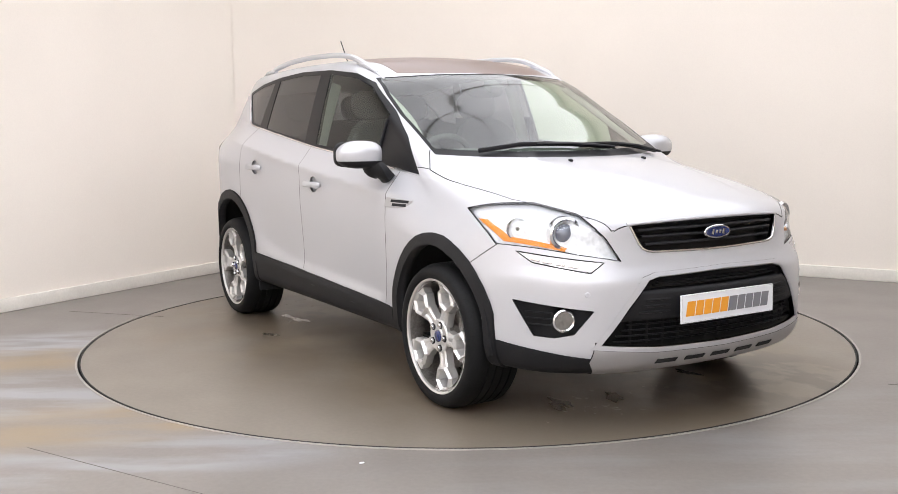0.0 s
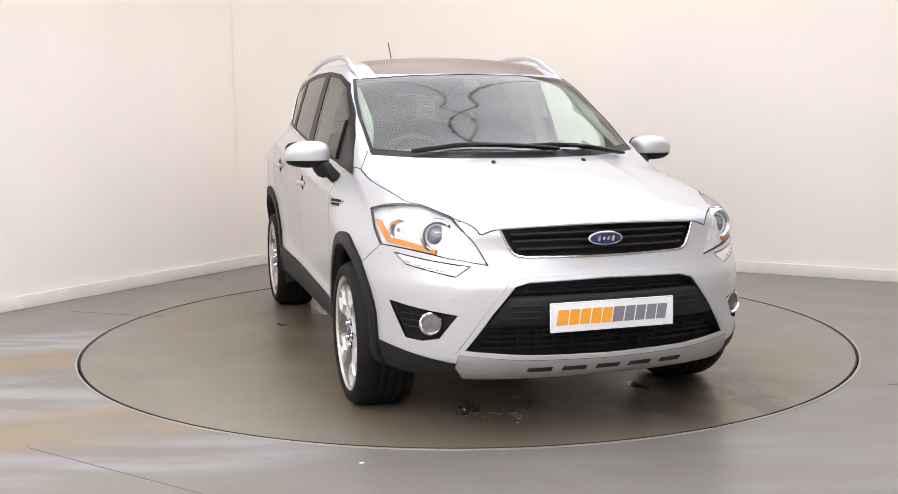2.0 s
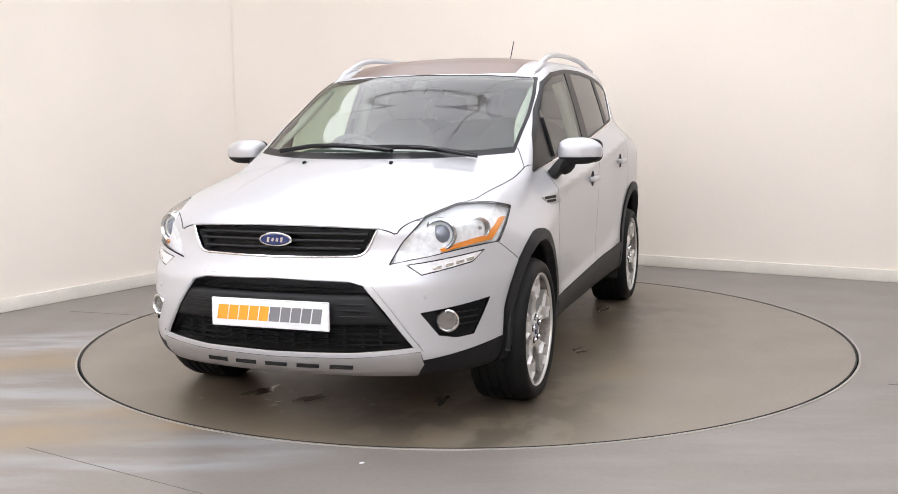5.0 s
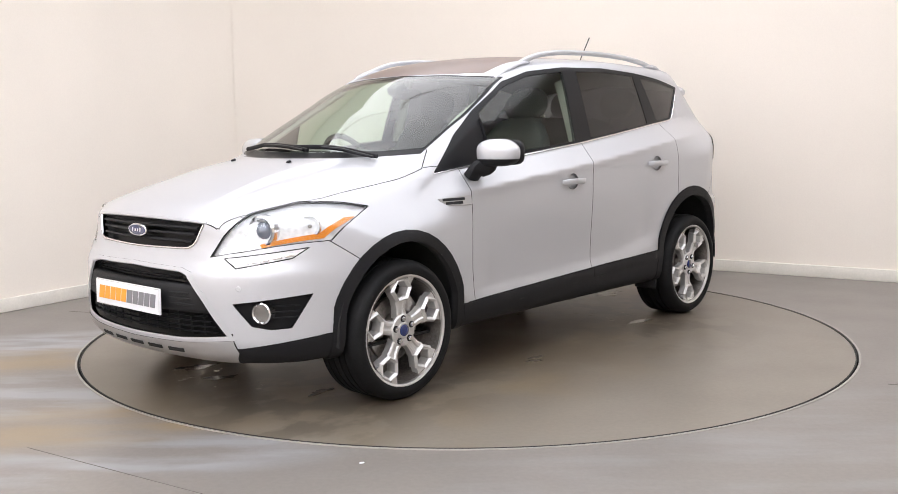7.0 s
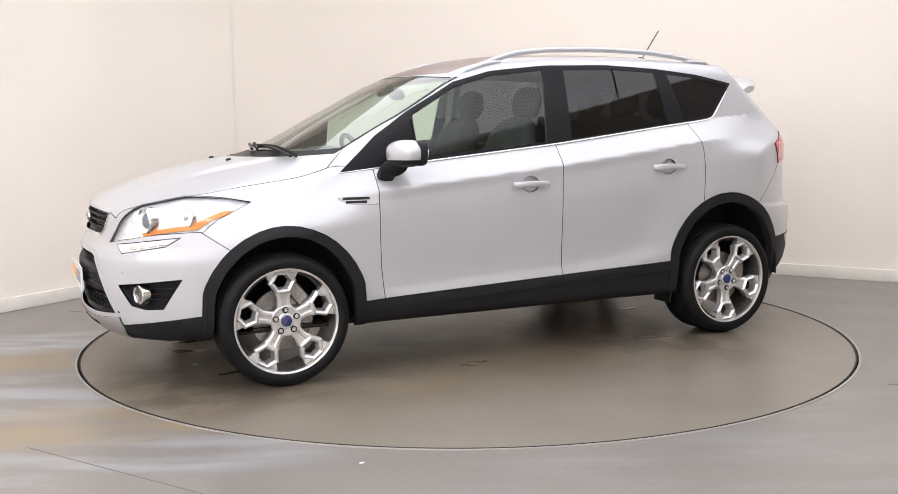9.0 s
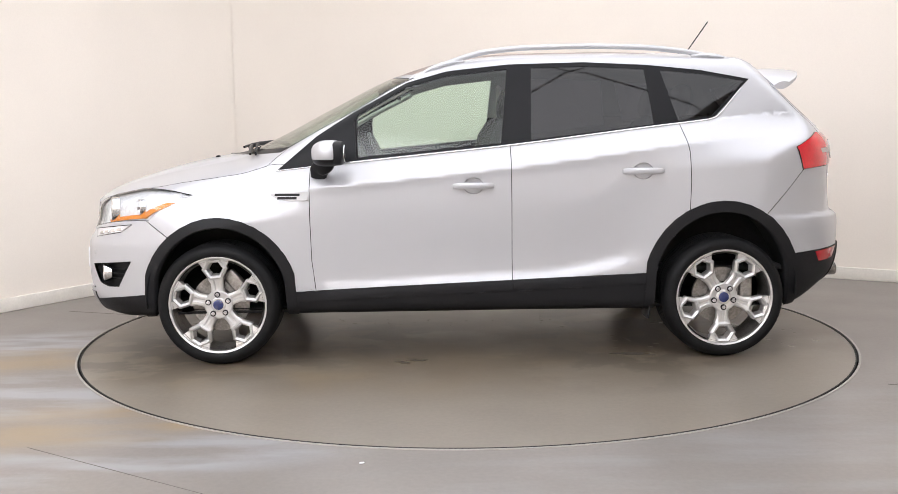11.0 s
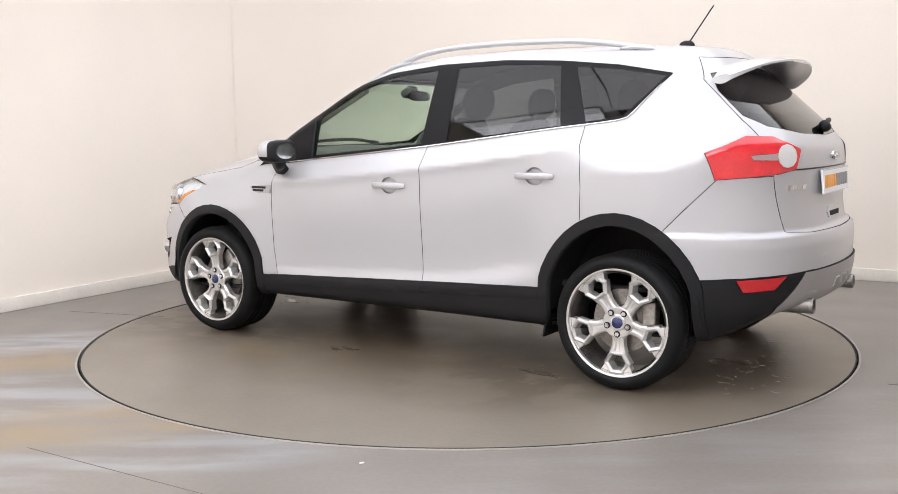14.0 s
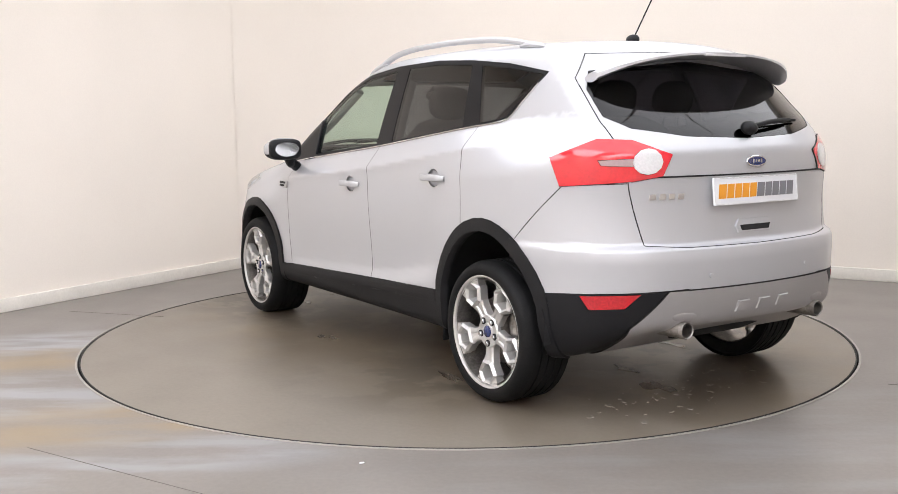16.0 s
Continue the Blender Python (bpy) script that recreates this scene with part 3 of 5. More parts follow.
LAMP = [(1.50, 0.82, 0.912), (1.60, 0.75, 0.925), (1.75, 0.65, 0.932), (1.94, 0.568, 0.89), (2.055, 0.515, 0.797), (2.096, 0.474, 0.712), (2.01, 0.615, 0.737), (1.705, 0.81, 0.768)]
TAIL_LAMP = [(-1.735, 0.834, 1.118), (-1.874, 0.70, 1.192), (-1.96, 0.589, 1.186), (-2.056, 0.453, 1.126), (-2.051, 0.501, 1.039), (-2.0, 0.624, 1.019), (-1.782, 0.82, 1.0)]


def cut_panels(sk):
    side, front, rear, top = (0, 1, 0), (1, 0, 0), (-1, 0, 0), (0, 0, 1)
    sk.pair("hole_front", arch(*ARCH_F, 0.362, 0.400), side)
    sk.pair("hole_rear", arch(*ARCH_R, 0.372, 0.424), side)
    sk.pair("arch_front", arch(*ARCH_F, 0.419, 0.450), side)
    sk.pair("arch_rear", arch(*ARCH_R, 0.428, 0.482), side)
    sk.pair("surround", DLO, side)
    sk.pair("glass_front", [(0.60, 0.75, 1.090), (0.60, 0.7, 1.315), (0.334, 0.66, 1.463), (0.115, 0.65, 1.520), (-0.205, 0.64, 1.552), (-0.165, 0.78, 1.157)], side, of=("surround",))
    sk.pair("glass_rear", [(-0.325, 0.78, 1.172), (-0.335, 0.64, 1.555), (-0.62, 0.64, 1.560), (-0.945, 0.64, 1.543), (-0.985, 0.76, 1.247)], side, of=("surround",))
    sk.pair("glass_quarter", [(-1.115, 0.76, 1.264), (-1.03, 0.64, 1.536), (-1.25, 0.63, 1.514), (-1.490, 0.6, 1.474), (-1.298, 0.72, 1.287)], side, of=("surround",))
    sk.pair("sill", [(0.97, 0.9, 0.1), (0.97, 0.9, 0.385), (-0.97, 0.9, 0.462), (-0.97, 0.9, 0.1)], side)
    sk.pair("clad_front", [(0.97, 0.9, 0.40), (0.97, 0.9, 0.330), (-0.216, 0.9, 0.376), (-0.216, 0.9, 0.45)], side, of=("sill",))
    sk.pair("clad_rear", [(-0.216, 0.9, 0.45), (-0.216, 0.9, 0.376), (-0.97, 0.9, 0.406), (-0.97, 0.9, 0.48)], side, of=("sill",))
    sk.cut("grille", [(2.08, 0.42, 0.850), (2.13, 0.0, 0.860), (2.08, -0.42, 0.850), (2.11, -0.365, 0.752), (2.11, -0.33, 0.744), (2.14, 0, 0.740), (2.11, 0.33, 0.744), (2.11, 0.365, 0.752)], front, facing=0.2)
    low = [(0.573, 0.378), (0.47, 0.53), (0.385, 0.633), (0.33, 0.648), (0.0, 0.656)]
    low = [(2.1, y, z) for y, z in low] + [(2.1, -y, z) for y, z in low[::-1][1:]] + [(2.1, -0.33, 0.358), (2.1, 0, 0.352), (2.1, 0.33, 0.358)]
    sk.cut("intake", low, front, facing=0.2)
    rim = [(2.1, y * 1.045 + math.copysign(0.004, y), 0.51 + (z - 0.51) * 1.10) for _, y, z in low]
    sk.cut("intake_rim", rim, front, facing=0.2)
    sk.cut("skid", [(2.1, 0.59, 0.392), (2.1, -0.59, 0.392), (2.1, -0.60, 0.31), (2.1, -0.52, 0.20), (2.1, 0.52, 0.20), (2.1, 0.60, 0.31)], front, facing=-0.9)
    sk.pair("fog_recess", [(1.815, 0.804, 0.552), (2.078, 0.595, 0.519), (2.03, 0.656, 0.425), (1.97, 0.71, 0.408), (1.90, 0.76, 0.412)], (1, 1, 0))
    sk.pair("headlamp", LAMP, (0.75, 0.6, 0.3))
    sk.pair("amber", [(1.585, 0.83, 0.880), (1.63, 0.81, 0.875), (1.755, 0.79, 0.800), (1.735, 0.80, 0.782)], (0.75, 0.6, 0.3), of=("headlamp",))
    sk.pair("amber_low", [(1.735, 0.80, 0.782), (1.755, 0.79, 0.803), (1.965, 0.645, 0.762), (1.955, 0.65, 0.746)], (0.75, 0.6, 0.3), of=("headlamp",))
    sk.pair("running_lamp", [(1.80, 0.775, 0.748), (2.075, 0.54, 0.708), (2.05, 0.59, 0.668), (1.87, 0.745, 0.705)], (0.8, 0.6, 0))
    sk.pair("valance_front", [(1.60, 0.88, 0.392), (1.75, 0.85, 0.375), (1.96, 0.72, 0.352), (2.09, 0.59, 0.335), (2.05, 0.58, 0.1), (1.5, 0.9, 0.1)], (0.7, 0.8, 0), facing=-0.3)
    sk.pair("tail_lamp", TAIL_LAMP, (-0.8, 0.7, 0))
    ring = [(-2.00 + 0.036 * math.cos(radians(30 * i)), 0.538 + 0.049 * math.cos(radians(30 * i)), 1.098 + 0.052 * math.sin(radians(30 * i))) for i in range(12)]
    sk.pair("reverse_lens", ring, (-0.8, 0.7, 0), of=("tail_lamp",))
    sk.pair("reverse_strip", [(-1.88, 0.70, 1.106), (-1.975, 0.59, 1.112), (-1.975, 0.59, 1.080), (-1.89, 0.69, 1.084)], (-0.8, 0.7, 0), of=("tail_lamp",))
    sk.pair("reflector", [(-1.933, 0.843, 0.552), (-2.124, 0.674, 0.562), (-2.085, 0.728, 0.502), (-1.97, 0.824, 0.494)], (-0.8, 0.7, 0))
    sk.cut("rear_skid", [(-2.2, 0.50, 0.572), (-2.2, -0.50, 0.572), (-2.1, -0.63, 0.42), (-2.0, -0.60, 0.1), (-2.0, 0.60, 0.1), (-2.1, 0.63, 0.42)], rear, facing=-0.9)
    sk.pair("valance_rear", [(-1.62, 0.9, 0.545), (-1.93, 0.845, 0.560), (-2.2, 0.50, 0.575), (-2.13, 0.60, 0.1), (-1.5, 0.9, 0.1)], (-0.7, 0.8, 0), facing=-0.3)
    scr = [(0.0, 1.100), (0.36, 1.102), (0.54, 1.108), (0.690, 1.120), (0.681, 1.30), (0.658, 1.42), (0.626, 1.509), (0.32, 1.527), (0.0, 1.533)]
    sk.cut("screen_surround", [(1, y, z) for y, z in scr] + [(1, -y, z) for y, z in scr[::-1][1:-1]], front, facing=0.12)
    pane = [(0.0, 1.128), (0.36, 1.130), (0.54, 1.136), (0.673, 1.148), (0.666, 1.30), (0.643, 1.42), (0.613, 1.504), (0.32, 1.521), (0.0, 1.527)]
    sk.cut("windscreen", [(1, y, z) for y, z in pane] + [(1, -y, z) for y, z in pane[::-1][1:-1]], front, of=("screen_surround",), facing=0.1)
    hood = [(2.135, 0.0), (2.12, 0.25), (2.065, 0.495), (1.94, 0.60), (1.66, 0.70), (1.36, 0.735), (1.08, 0.757), (0.98, 0.70)]
    sk.cut("bonnet", [(x, y, 1) for x, y in hood] + [(x, -y, 1) for x, y in hood[::-1][:-1]], top, facing=0.15)
    win = [(0.0, 1.188), (0.33, 1.200), (0.56, 1.235), (0.632, 1.283), (0.62, 1.40), (0.56, 1.480), (0.0, 1.530)]
    sk.cut("rear_glass", [(-1.9, y, z) for y, z in win] + [(-1.9, -y, z) for y, z in win[::-1][1:-1]], rear, facing=0.15)
    gate = [(0.0, 0.742), (0.40, 0.745), (0.57, 0.757), (0.622, 0.99), (0.655, 1.26), (0.63, 1.45), (0.52, 1.56), (0.0, 1.575)]
    sk.cut("tailgate", [(-2, y, z) for y, z in gate] + [(-2, -y, z) for y, z in gate[::-1][1:-1]], rear, facing=0.12)
    sk.cut("roof_glass", [(0.425, 0.0, 1.6), (0.385, 0.30, 1.6), (0.30, 0.50, 1.6), (-0.95, 0.50, 1.6), (-1.0, 0.46, 1.6), (-1.0, -0.46, 1.6), (-0.95, -0.50, 1.6), (0.30, -0.50, 1.6), (0.385, -0.30, 1.6)], top, facing=0.3)
    sk.pair("door_front", [(0.818, 0.9, 0.30), (0.846, 0.9, 0.55), (0.850, 0.9, 0.75), (0.850, 0.8, 1.046), (-0.212, 0.78, 1.147), (-0.216, 0.9, 0.30)], side)
    sk.pair("door_rear", [(-0.216, 0.9, 0.30), (-0.212, 0.78, 1.147), (-1.118, 0.76, 1.254), (-1.150, 0.85, 1.10), (-1.157, 0.85, 0.95), (-1.152, 0.9, 0.75), (-1.10, 0.9, 0.30)], side)
    for name, door, x, z in (("cup_front", "door_front", -0.012, 0.937), ("cup_rear", "door_rear", -0.905, 1.004)):
        sk.pair(name, [(x + 0.050 * math.cos(radians(20 * i)), 0.9, z + 0.042 * math.sin(radians(20 * i))) for i in range(18)], side, of=(door,))
    sk.pair("bumper_front", [(1.56, 0.88, 0.655), (1.75, 0.80, 0.790), (2.05, 0.7, 0.90), (2.2, 0.0, 0.95), (2.4, 0, 0.95), (2.4, 0, 0.1), (1.56, 0, 0.1)], side, facing=-0.35)
    sk.pair("wing", [(0.80, 0.9, 0.25), (0.80, 0.9, 0.75), (0.80, 0.8, 1.049), (1.04, 0.77, 1.060), (1.20, 0.7, 1.04), (2.0, 0.7, 0.95), (2.0, 0.9, 0.25)], side, facing=0.1)
    sk.pair("bumper_rear", [(-1.50, 0.9, 0.70), (-1.785, 0.82, 1.003), (-2.4, 0.5, 1.03), (-2.4, 0, 0.1), (-1.50, 0, 0.1)], side, facing=-0.35)


def both(n):
    return [n + "_l", n + "_r"]


def build_shell(car):
    sk = Skin()
    cut_panels(sk)
    made = {}

    def panel(name, names, mat, label="", offset=0.0, lip=0.014, gap=0.0019, parent=None):
        q, f, n = sk.sheet(names, offset, lip, gap)
        if f:
            ob = made[name] = mesh_object(name.split("@")[0], q, f, mat, parent or car, label, normals=n)
            if mat in (PAINT, SKID, RED) and 0 < lip < 0.03:
                # the turned-in edges are coloured dark to paint the shade in the panel gaps
                ob.data.materials.append(GAP)
                for g in ob.data.polygons[sk.flat:]:
                    g.material_index = 1
            return made[name]

    panel("body_shell", ["", "bumper_top"], PAINT, "silver painted roof, pillars and rear quarter panels")
    panel("bonnet", ["bonnet"], PAINT, "silver painted bonnet", gap=0.003)
    panel("front_bumper", both("bumper_front"), PAINT, "silver painted front bumper")
    panel("rear_bumper", both("bumper_rear"), PAINT, "silver painted rear bumper")
    panel("tailgate", ["tailgate"], PAINT, "silver painted tailgate, shut", gap=0.003)
    panel("skid_plate@f", ["skid"], SKID, "satin silver front skid plate", 0.006, 0.014, 0.0005)
    panel("skid_plate@r", ["rear_skid"], SKID, "satin silver rear skid plate", 0.010)
    panel("intake_rim", ["intake_rim"], PAINT, "silver rim round the lower intake", 0.004, 0.03, 0.0)
    panel("intake_backing", ["intake"], GLOSS_BLACK, "black lower air intake", -0.055, -0.050, 0.003)
    panel("grille_backing", ["grille"], GLOSS_BLACK, "black upper grille", -0.045, -0.045, 0)
    panel("windscreen", ["windscreen"], SCREEN, "clear green-tinted windscreen", 0, 0.004, 0.0)
    panel("screen_surround", ["screen_surround"], GLOSS_BLACK, "black windscreen border and cowl", -0.002, 0.01, 0.0)
    panel("rear_window", ["rear_glass"], PRIVACY, "dark privacy-tinted rear window", -0.002, 0.004, 0.001)
    panel("roof_panel", ["roof_glass"], ROOF_GLASS, "dark tinted glass roof panel", 0.0, 0.01, 0.002)
    for e in ("_l", "_r"):
        panel("wing@" + e, ["wing" + e], PAINT, "silver painted front wing")
        panel("front_door@" + e, ["door_front" + e], PAINT, "silver painted front door, shut")
        panel("rear_door@" + e, ["door_rear" + e], PAINT, "silver painted rear door, shut")
        for d in ("front", "rear"):
            panel("handle_cup@" + d + e, ["cup_" + d + e], PAINT, "round recess behind the door handle", -0.016, -0.0155, 0.0, made[d + "_door@" + e])
        panel("wheel_arch_trim@f" + e, ["arch_front" + e], PLASTIC, "black plastic wheel arch trim", 0.012, 0.05, 0.001)
        panel("wheel_arch_trim@r" + e, ["arch_rear" + e], PLASTIC, "black plastic wheel arch trim", 0.012, 0.05, 0.001)
        panel("sill_trim@" + e, ["sill" + e], PLASTIC, "black plastic sill trim", 0.008, 0.03)
        for d in ("front", "rear"):
            panel("door_cladding@" + d + e, ["clad_" + d + e], PLASTIC, "black plastic door cladding", 0.014, 0.03, 0.002, made[d + "_door@" + e])
        panel("valance@f" + e, ["valance_front" + e], PLASTIC, "black plastic lower bumper corner", 0.003)
        panel("valance@r" + e, ["valance_rear" + e], PLASTIC, "black plastic lower bumper corner", 0.003)
        panel("rear_reflector@" + e, ["reflector" + e], RED_DARK, "red rear reflector and fog lamp", 0.004)
        panel("window_surround@" + e, ["surround" + e], GLOSS_BLACK, "black window pillars and frame", -0.001, 0.02, 0.0)
        panel("front_window@" + e, ["glass_front" + e], CLEAR, "clear green-tinted front side window", -0.004, 0.003, 0)
        panel("rear_side_window@" + e, ["glass_rear" + e], PRIVACY, "dark privacy-tinted rear side window", -0.004, 0.003, 0)
        panel("quarter_window@" + e, ["glass_quarter" + e], PRIVACY, "dark privacy-tinted quarter window", -0.003, 0.003, 0)
        panel("fog_recess@" + e, ["fog_recess" + e], PLASTIC, "black fog lamp recess", -0.035, -0.035, 0)
        panel("headlamp_bowl@" + e, ["headlamp" + e, "amber" + e, "amber_low" + e], SILVERED, "silvered headlamp bowl", -0.026, -0.022, 0.002)
        panel("headlamp@" + e, ["headlamp" + e, "amber" + e, "amber_low" + e], LENS, "clear headlamp lens", 0.0, 0.004, 0.003)
        panel("running_lamp@" + e, ["running_lamp" + e], WHITE_LENS, "clear lower running lamp", 0.003, 0.01, 0.003)
        panel("indicator@" + e, ["amber" + e, "amber_low" + e], AMBER, "amber indicator strip", -0.014, 0.03, 0.0, made["headlamp@" + e])
        lamp = panel("tail_lamp@" + e, ["tail_lamp" + e], RED, "red wrap-around tail lamp", 0.006, 0.02, 0.001)
        panel("reversing_lens@" + e, ["reverse_lens" + e], WHITE_LENS, "round clear reversing lens", 0.010, 0.02, 0.001, lamp)
        panel("lens_strip@" + e, ["reverse_strip" + e], GREY_LENS, "pale lens strip", 0.007, 0.02, 0.001, lamp)
    keep = [n for n in sk.names if not any(k in n for k in ("hole", "glass_", "windscreen", "rear_glass", "roof_glass", "headlamp", "amber", "grille", "intake", "fog"))]
    q, f, n = sk.sheet(keep + ["intake_rim"], -0.022, 0.0, 0.0)
    ob = mesh_object("inner_lining", q, f, DARK, car, "dark inner lining with a pale headliner")
    ob.data.materials.append(LINING)
    for g in ob.data.polygons:
        if g.center.z > 1.30:
            g.material_index = 1
    sk.bm.free()
    return made


# ---- wheels ----
TYRE_R, RIM_R = 0.325, 0.262


def build_wheel(car):
    """A wheel about the z axis, its outer face up; turned and placed afterwards."""
    bm = bmesh.new()
    lathe(bm, [(0.245, -0.20), (0.238, -0.16), (0.232, -0.05), (0.238, 0.005), (0.243, -0.045), (0.255, -0.19)], 64, close=True)
    lathe(bm, [(0.0001, -0.10), (0.07, -0.10), (0.07, -0.02), (0.0001, -0.02)], 32)
    wheel = part("wheel", bm, STEEL, car, "five-spoke alloy wheel with low black tyre")
    # tyre with a rounded shoulder and tread grooves
    bm = bmesh.new()
    prof = [(0.252, 0.006), (0.262, 0.016), (0.285, 0.022), (0.305, 0.014), (0.317, -0.004), (0.3235, -0.022)]
    z = -0.030
    while z > -0.196:
        prof += [(TYRE_R, z), (TYRE_R, z - 0.030), (TYRE_R - 0.006, z - 0.032), (TYRE_R - 0.006, z - 0.038)]
        z -= 0.040
    prof += [(0.317, -0.208), (0.300, -0.222), (0.27, -0.222), (0.252, -0.21)]
    lathe(bm, prof, 72, close=True)
    part("tyre", bm, RUBBER, wheel, "black low-profile tyre with grooved tread", sharp=50)
    # rim: lip, five spokes that end in hexagon frames
    bm = bmesh.new()
    lathe(bm, [(0.246, -0.030), (0.246, 0.000), (0.249, 0.009), (0.256, 0.013), (0.2615, 0.012), (0.2625, 0.000), (0.256, -0.010), (0.250, -0.030)], 80, close=True)
    lathe(bm, [(0.0001, -0.03), (0.072, -0.03), (0.076, -0.012), (0.070, -0.006), (0.040, -0.008), (0.034, -0.004), (0.0001, -0.004)], 40)
    for s in range(5):
        a = radians(-90 + 72 * s)
        m = Matrix.Rotation(a, 4, "Z")
        c, ro, ri = 0.192, 0.064, 0.041
        hexo = [(c + ro * math.cos(radians(30 + 60 * i)), ro * math.sin(radians(30 + 60 * i)) * 1.08) for i in range(6)]
        hexi = [(c + ri * math.cos(radians(30 + 60 * i)), ri * math.sin(radians(30 + 60 * i)) * (1.0 if i in (0, 5) else 1.08)) for i in range(6)]
        hexm = [((a0 + b0) / 2, (a1 + b1) / 2) for (a0, a1), (b0, b1) in zip(hexo, hexi)]
        rings = []
        for line, z in ((hexo, -0.045), (hexo, -0.006), (hexm, 0.006), (hexi, -0.004), ([(c + (x - c) * 0.8, y * 0.8) for x, y in hexi], -0.050)):
            rings.append([bm.verts.new(m @ Vector((x, y, z))) for x, y in line])
        for p, q in zip(rings, rings[1:]):
            for i in range(6):
                bm.faces.new((p[i], p[(i + 1) % 6], q[(i + 1) % 6], q[i]))
        # the arm from hub to hexagon, waisted, with a shallow channel
        rings = []
        for x, w, z in ((0.050, 0.037, -0.008), (0.085, 0.030, -0.012), (0.115, 0.031, -0.010), (0.140, 0.042, -0.005)):
            rings.append([bm.verts.new(m @ Vector((x, y, h))) for y, h in ((-w, z - 0.040), (-w, z - 0.006), (-w * 0.75, z), (-w * 0.38, z), (-w * 0.2, z - 0.006), (w * 0.2, z - 0.006), (w * 0.38, z), (w * 0.75, z), (w, z - 0.006), (w, z - 0.040))])
        for p, q in zip(rings, rings[1:]):
            for i in range(10):
                bm.faces.new((p[i], p[(i + 1) % 10], q[(i + 1) % 10], q[i]))
        # feet that splay from the hexagon into the rim
        for sgn in (1, -1):
            q = []
            for x, y, z in ((0.190, 0.056, -0.006), (0.222, 0.034, -0.001), (0.251, 0.042, 0.004), (0.238, 0.084, 0.002), (0.205, 0.064, -0.006)):
                q.append((x, sgn * y, z))
            up = [bm.verts.new(m @ Vector(p)) for p in q]
            dn = [bm.verts.new(m @ Vector((p[0], p[1], p[2] - 0.04))) for p in q]
            bm.faces.new(up)
            for i in range(5):
                bm.faces.new((up[i], up[(i + 1) % 5], dn[(i + 1) % 5], dn[i]))
    part("rim", bm, ALLOY, wheel, "silver alloy rim with hexagon-ended spokes", sharp=28)
    bm = bmesh.new()
    lathe(bm, [(0.0001, 0.003), (0.020, 0.002), (0.027, -0.001), (0.029, -0.010)], 32)
    part("centre_cap", bm, BLUE, wheel, "dark blue centre cap")
    for s in range(5):
        a = radians(-90 + 72 * s)
        bm = bmesh.new()
        lathe(bm, [(0.0001, 0.006), (0.009, 0.006), (0.0115, 0.002), (0.0115, -0.012)], 6, pose(0.055 * math.cos(a), 0.055 * math.sin(a), 0))
        part("wheel_nut", bm, CHROME, wheel)
        bm = bmesh.new()
        lathe(bm, [(0.0001, -0.003), (0.0155, -0.003), (0.0160, -0.012)], 24, pose(0.055 * math.cos(a), 0.055 * math.sin(a), 0))
        part("nut_recess", bm, DARK, wheel, "dark recess round the wheel nut")
    bm = bmesh.new()
    lathe(bm, [(0.075, -0.075), (0.152, -0.075), (0.152, -0.095), (0.075, -0.095)], 48, close=True)
    part("brake_disc", bm, STEEL, wheel, "worn steel brake disc")
    bm = bmesh.new()
    box(bm, (0.07, 0.15, 0.06), pose(0.135, 0.03, -0.085), 0.012)
    part("brake_caliper", bm, STEEL, wheel)
    return wheel


def place_wheels(car):
    w = build_wheel(car)
    # z axis of the wheel outwards; one spoke points down
    outward = {1: Matrix(((1, 0, 0, 0), (0, 0, 1, 0), (0, -1, 0, 0), (0, 0, 0, 1))) @ pose(0, 0, 0, 0, 0, 180),
               -1: Matrix(((1, 0, 0, 0), (0, 0, -1, 0), (0, 1, 0, 0), (0, 0, 0, 1)))}
    for n, (x, s, spin) in enumerate(((1.345, 1, 40), (-1.345, 1, 0), (1.345, -1, 14), (-1.345, -1, 50))):
        m = Matrix.Translation((x, s * 0.885, TYRE_R)) @ outward[s] @ pose(0, 0, 0, 0, 0, spin)
        if n == 0:
            first = m
            w.matrix_basis = m
        else:
            copy_thing(w, m)
    for (cx, cz), rx, rz in ((ARCH_F, 0.394, 0.427), (ARCH_R, 0.405, 0.452)):
        for s in (1, -1):
            bm = bmesh.new()
            pts = arc(cx, cz, rx, rz, 0, -4, 184, 24)
            a = [bm.verts.new((x, s * 0.865, z)) for x, _, z in pts]
            b = [bm.verts.new((x, s * 0.50, z)) for x, _, z in pts]
            for i in range(len(pts) - 1):
                bm.faces.new((a[i], a[i + 1], b[i + 1], b[i]))
            bm.faces.new(b)
            part("wheel_arch_liner", bm, DARK, car, "dark wheel arch liner")



# ---- fittings of the car ----
def on_skin(a, b, out=0.0):
    """The point where the way from a to b leaves the skin, moved out, and the normal there."""
    a, b = Vector(a), Vector(b)
    p, n, _, _ = TREE.ray_cast(b, (a - b).normalized())
    return p + n * out, n


def face_pose(p, n, up=(0, 0, 1)):
    """A pose at p whose z axis is n and whose y axis leans to up."""
    z = Vector(n).normalized()
    x = Vector(up).cross(z).normalized()
    y = z.cross(x)
    return Matrix.Translation(p) @ Matrix((x, y, z)).transposed().to_4x4()


def front_at(y, z, out=0.0):
    return on_skin((1.0, y, z), (2.6, y, z), out)


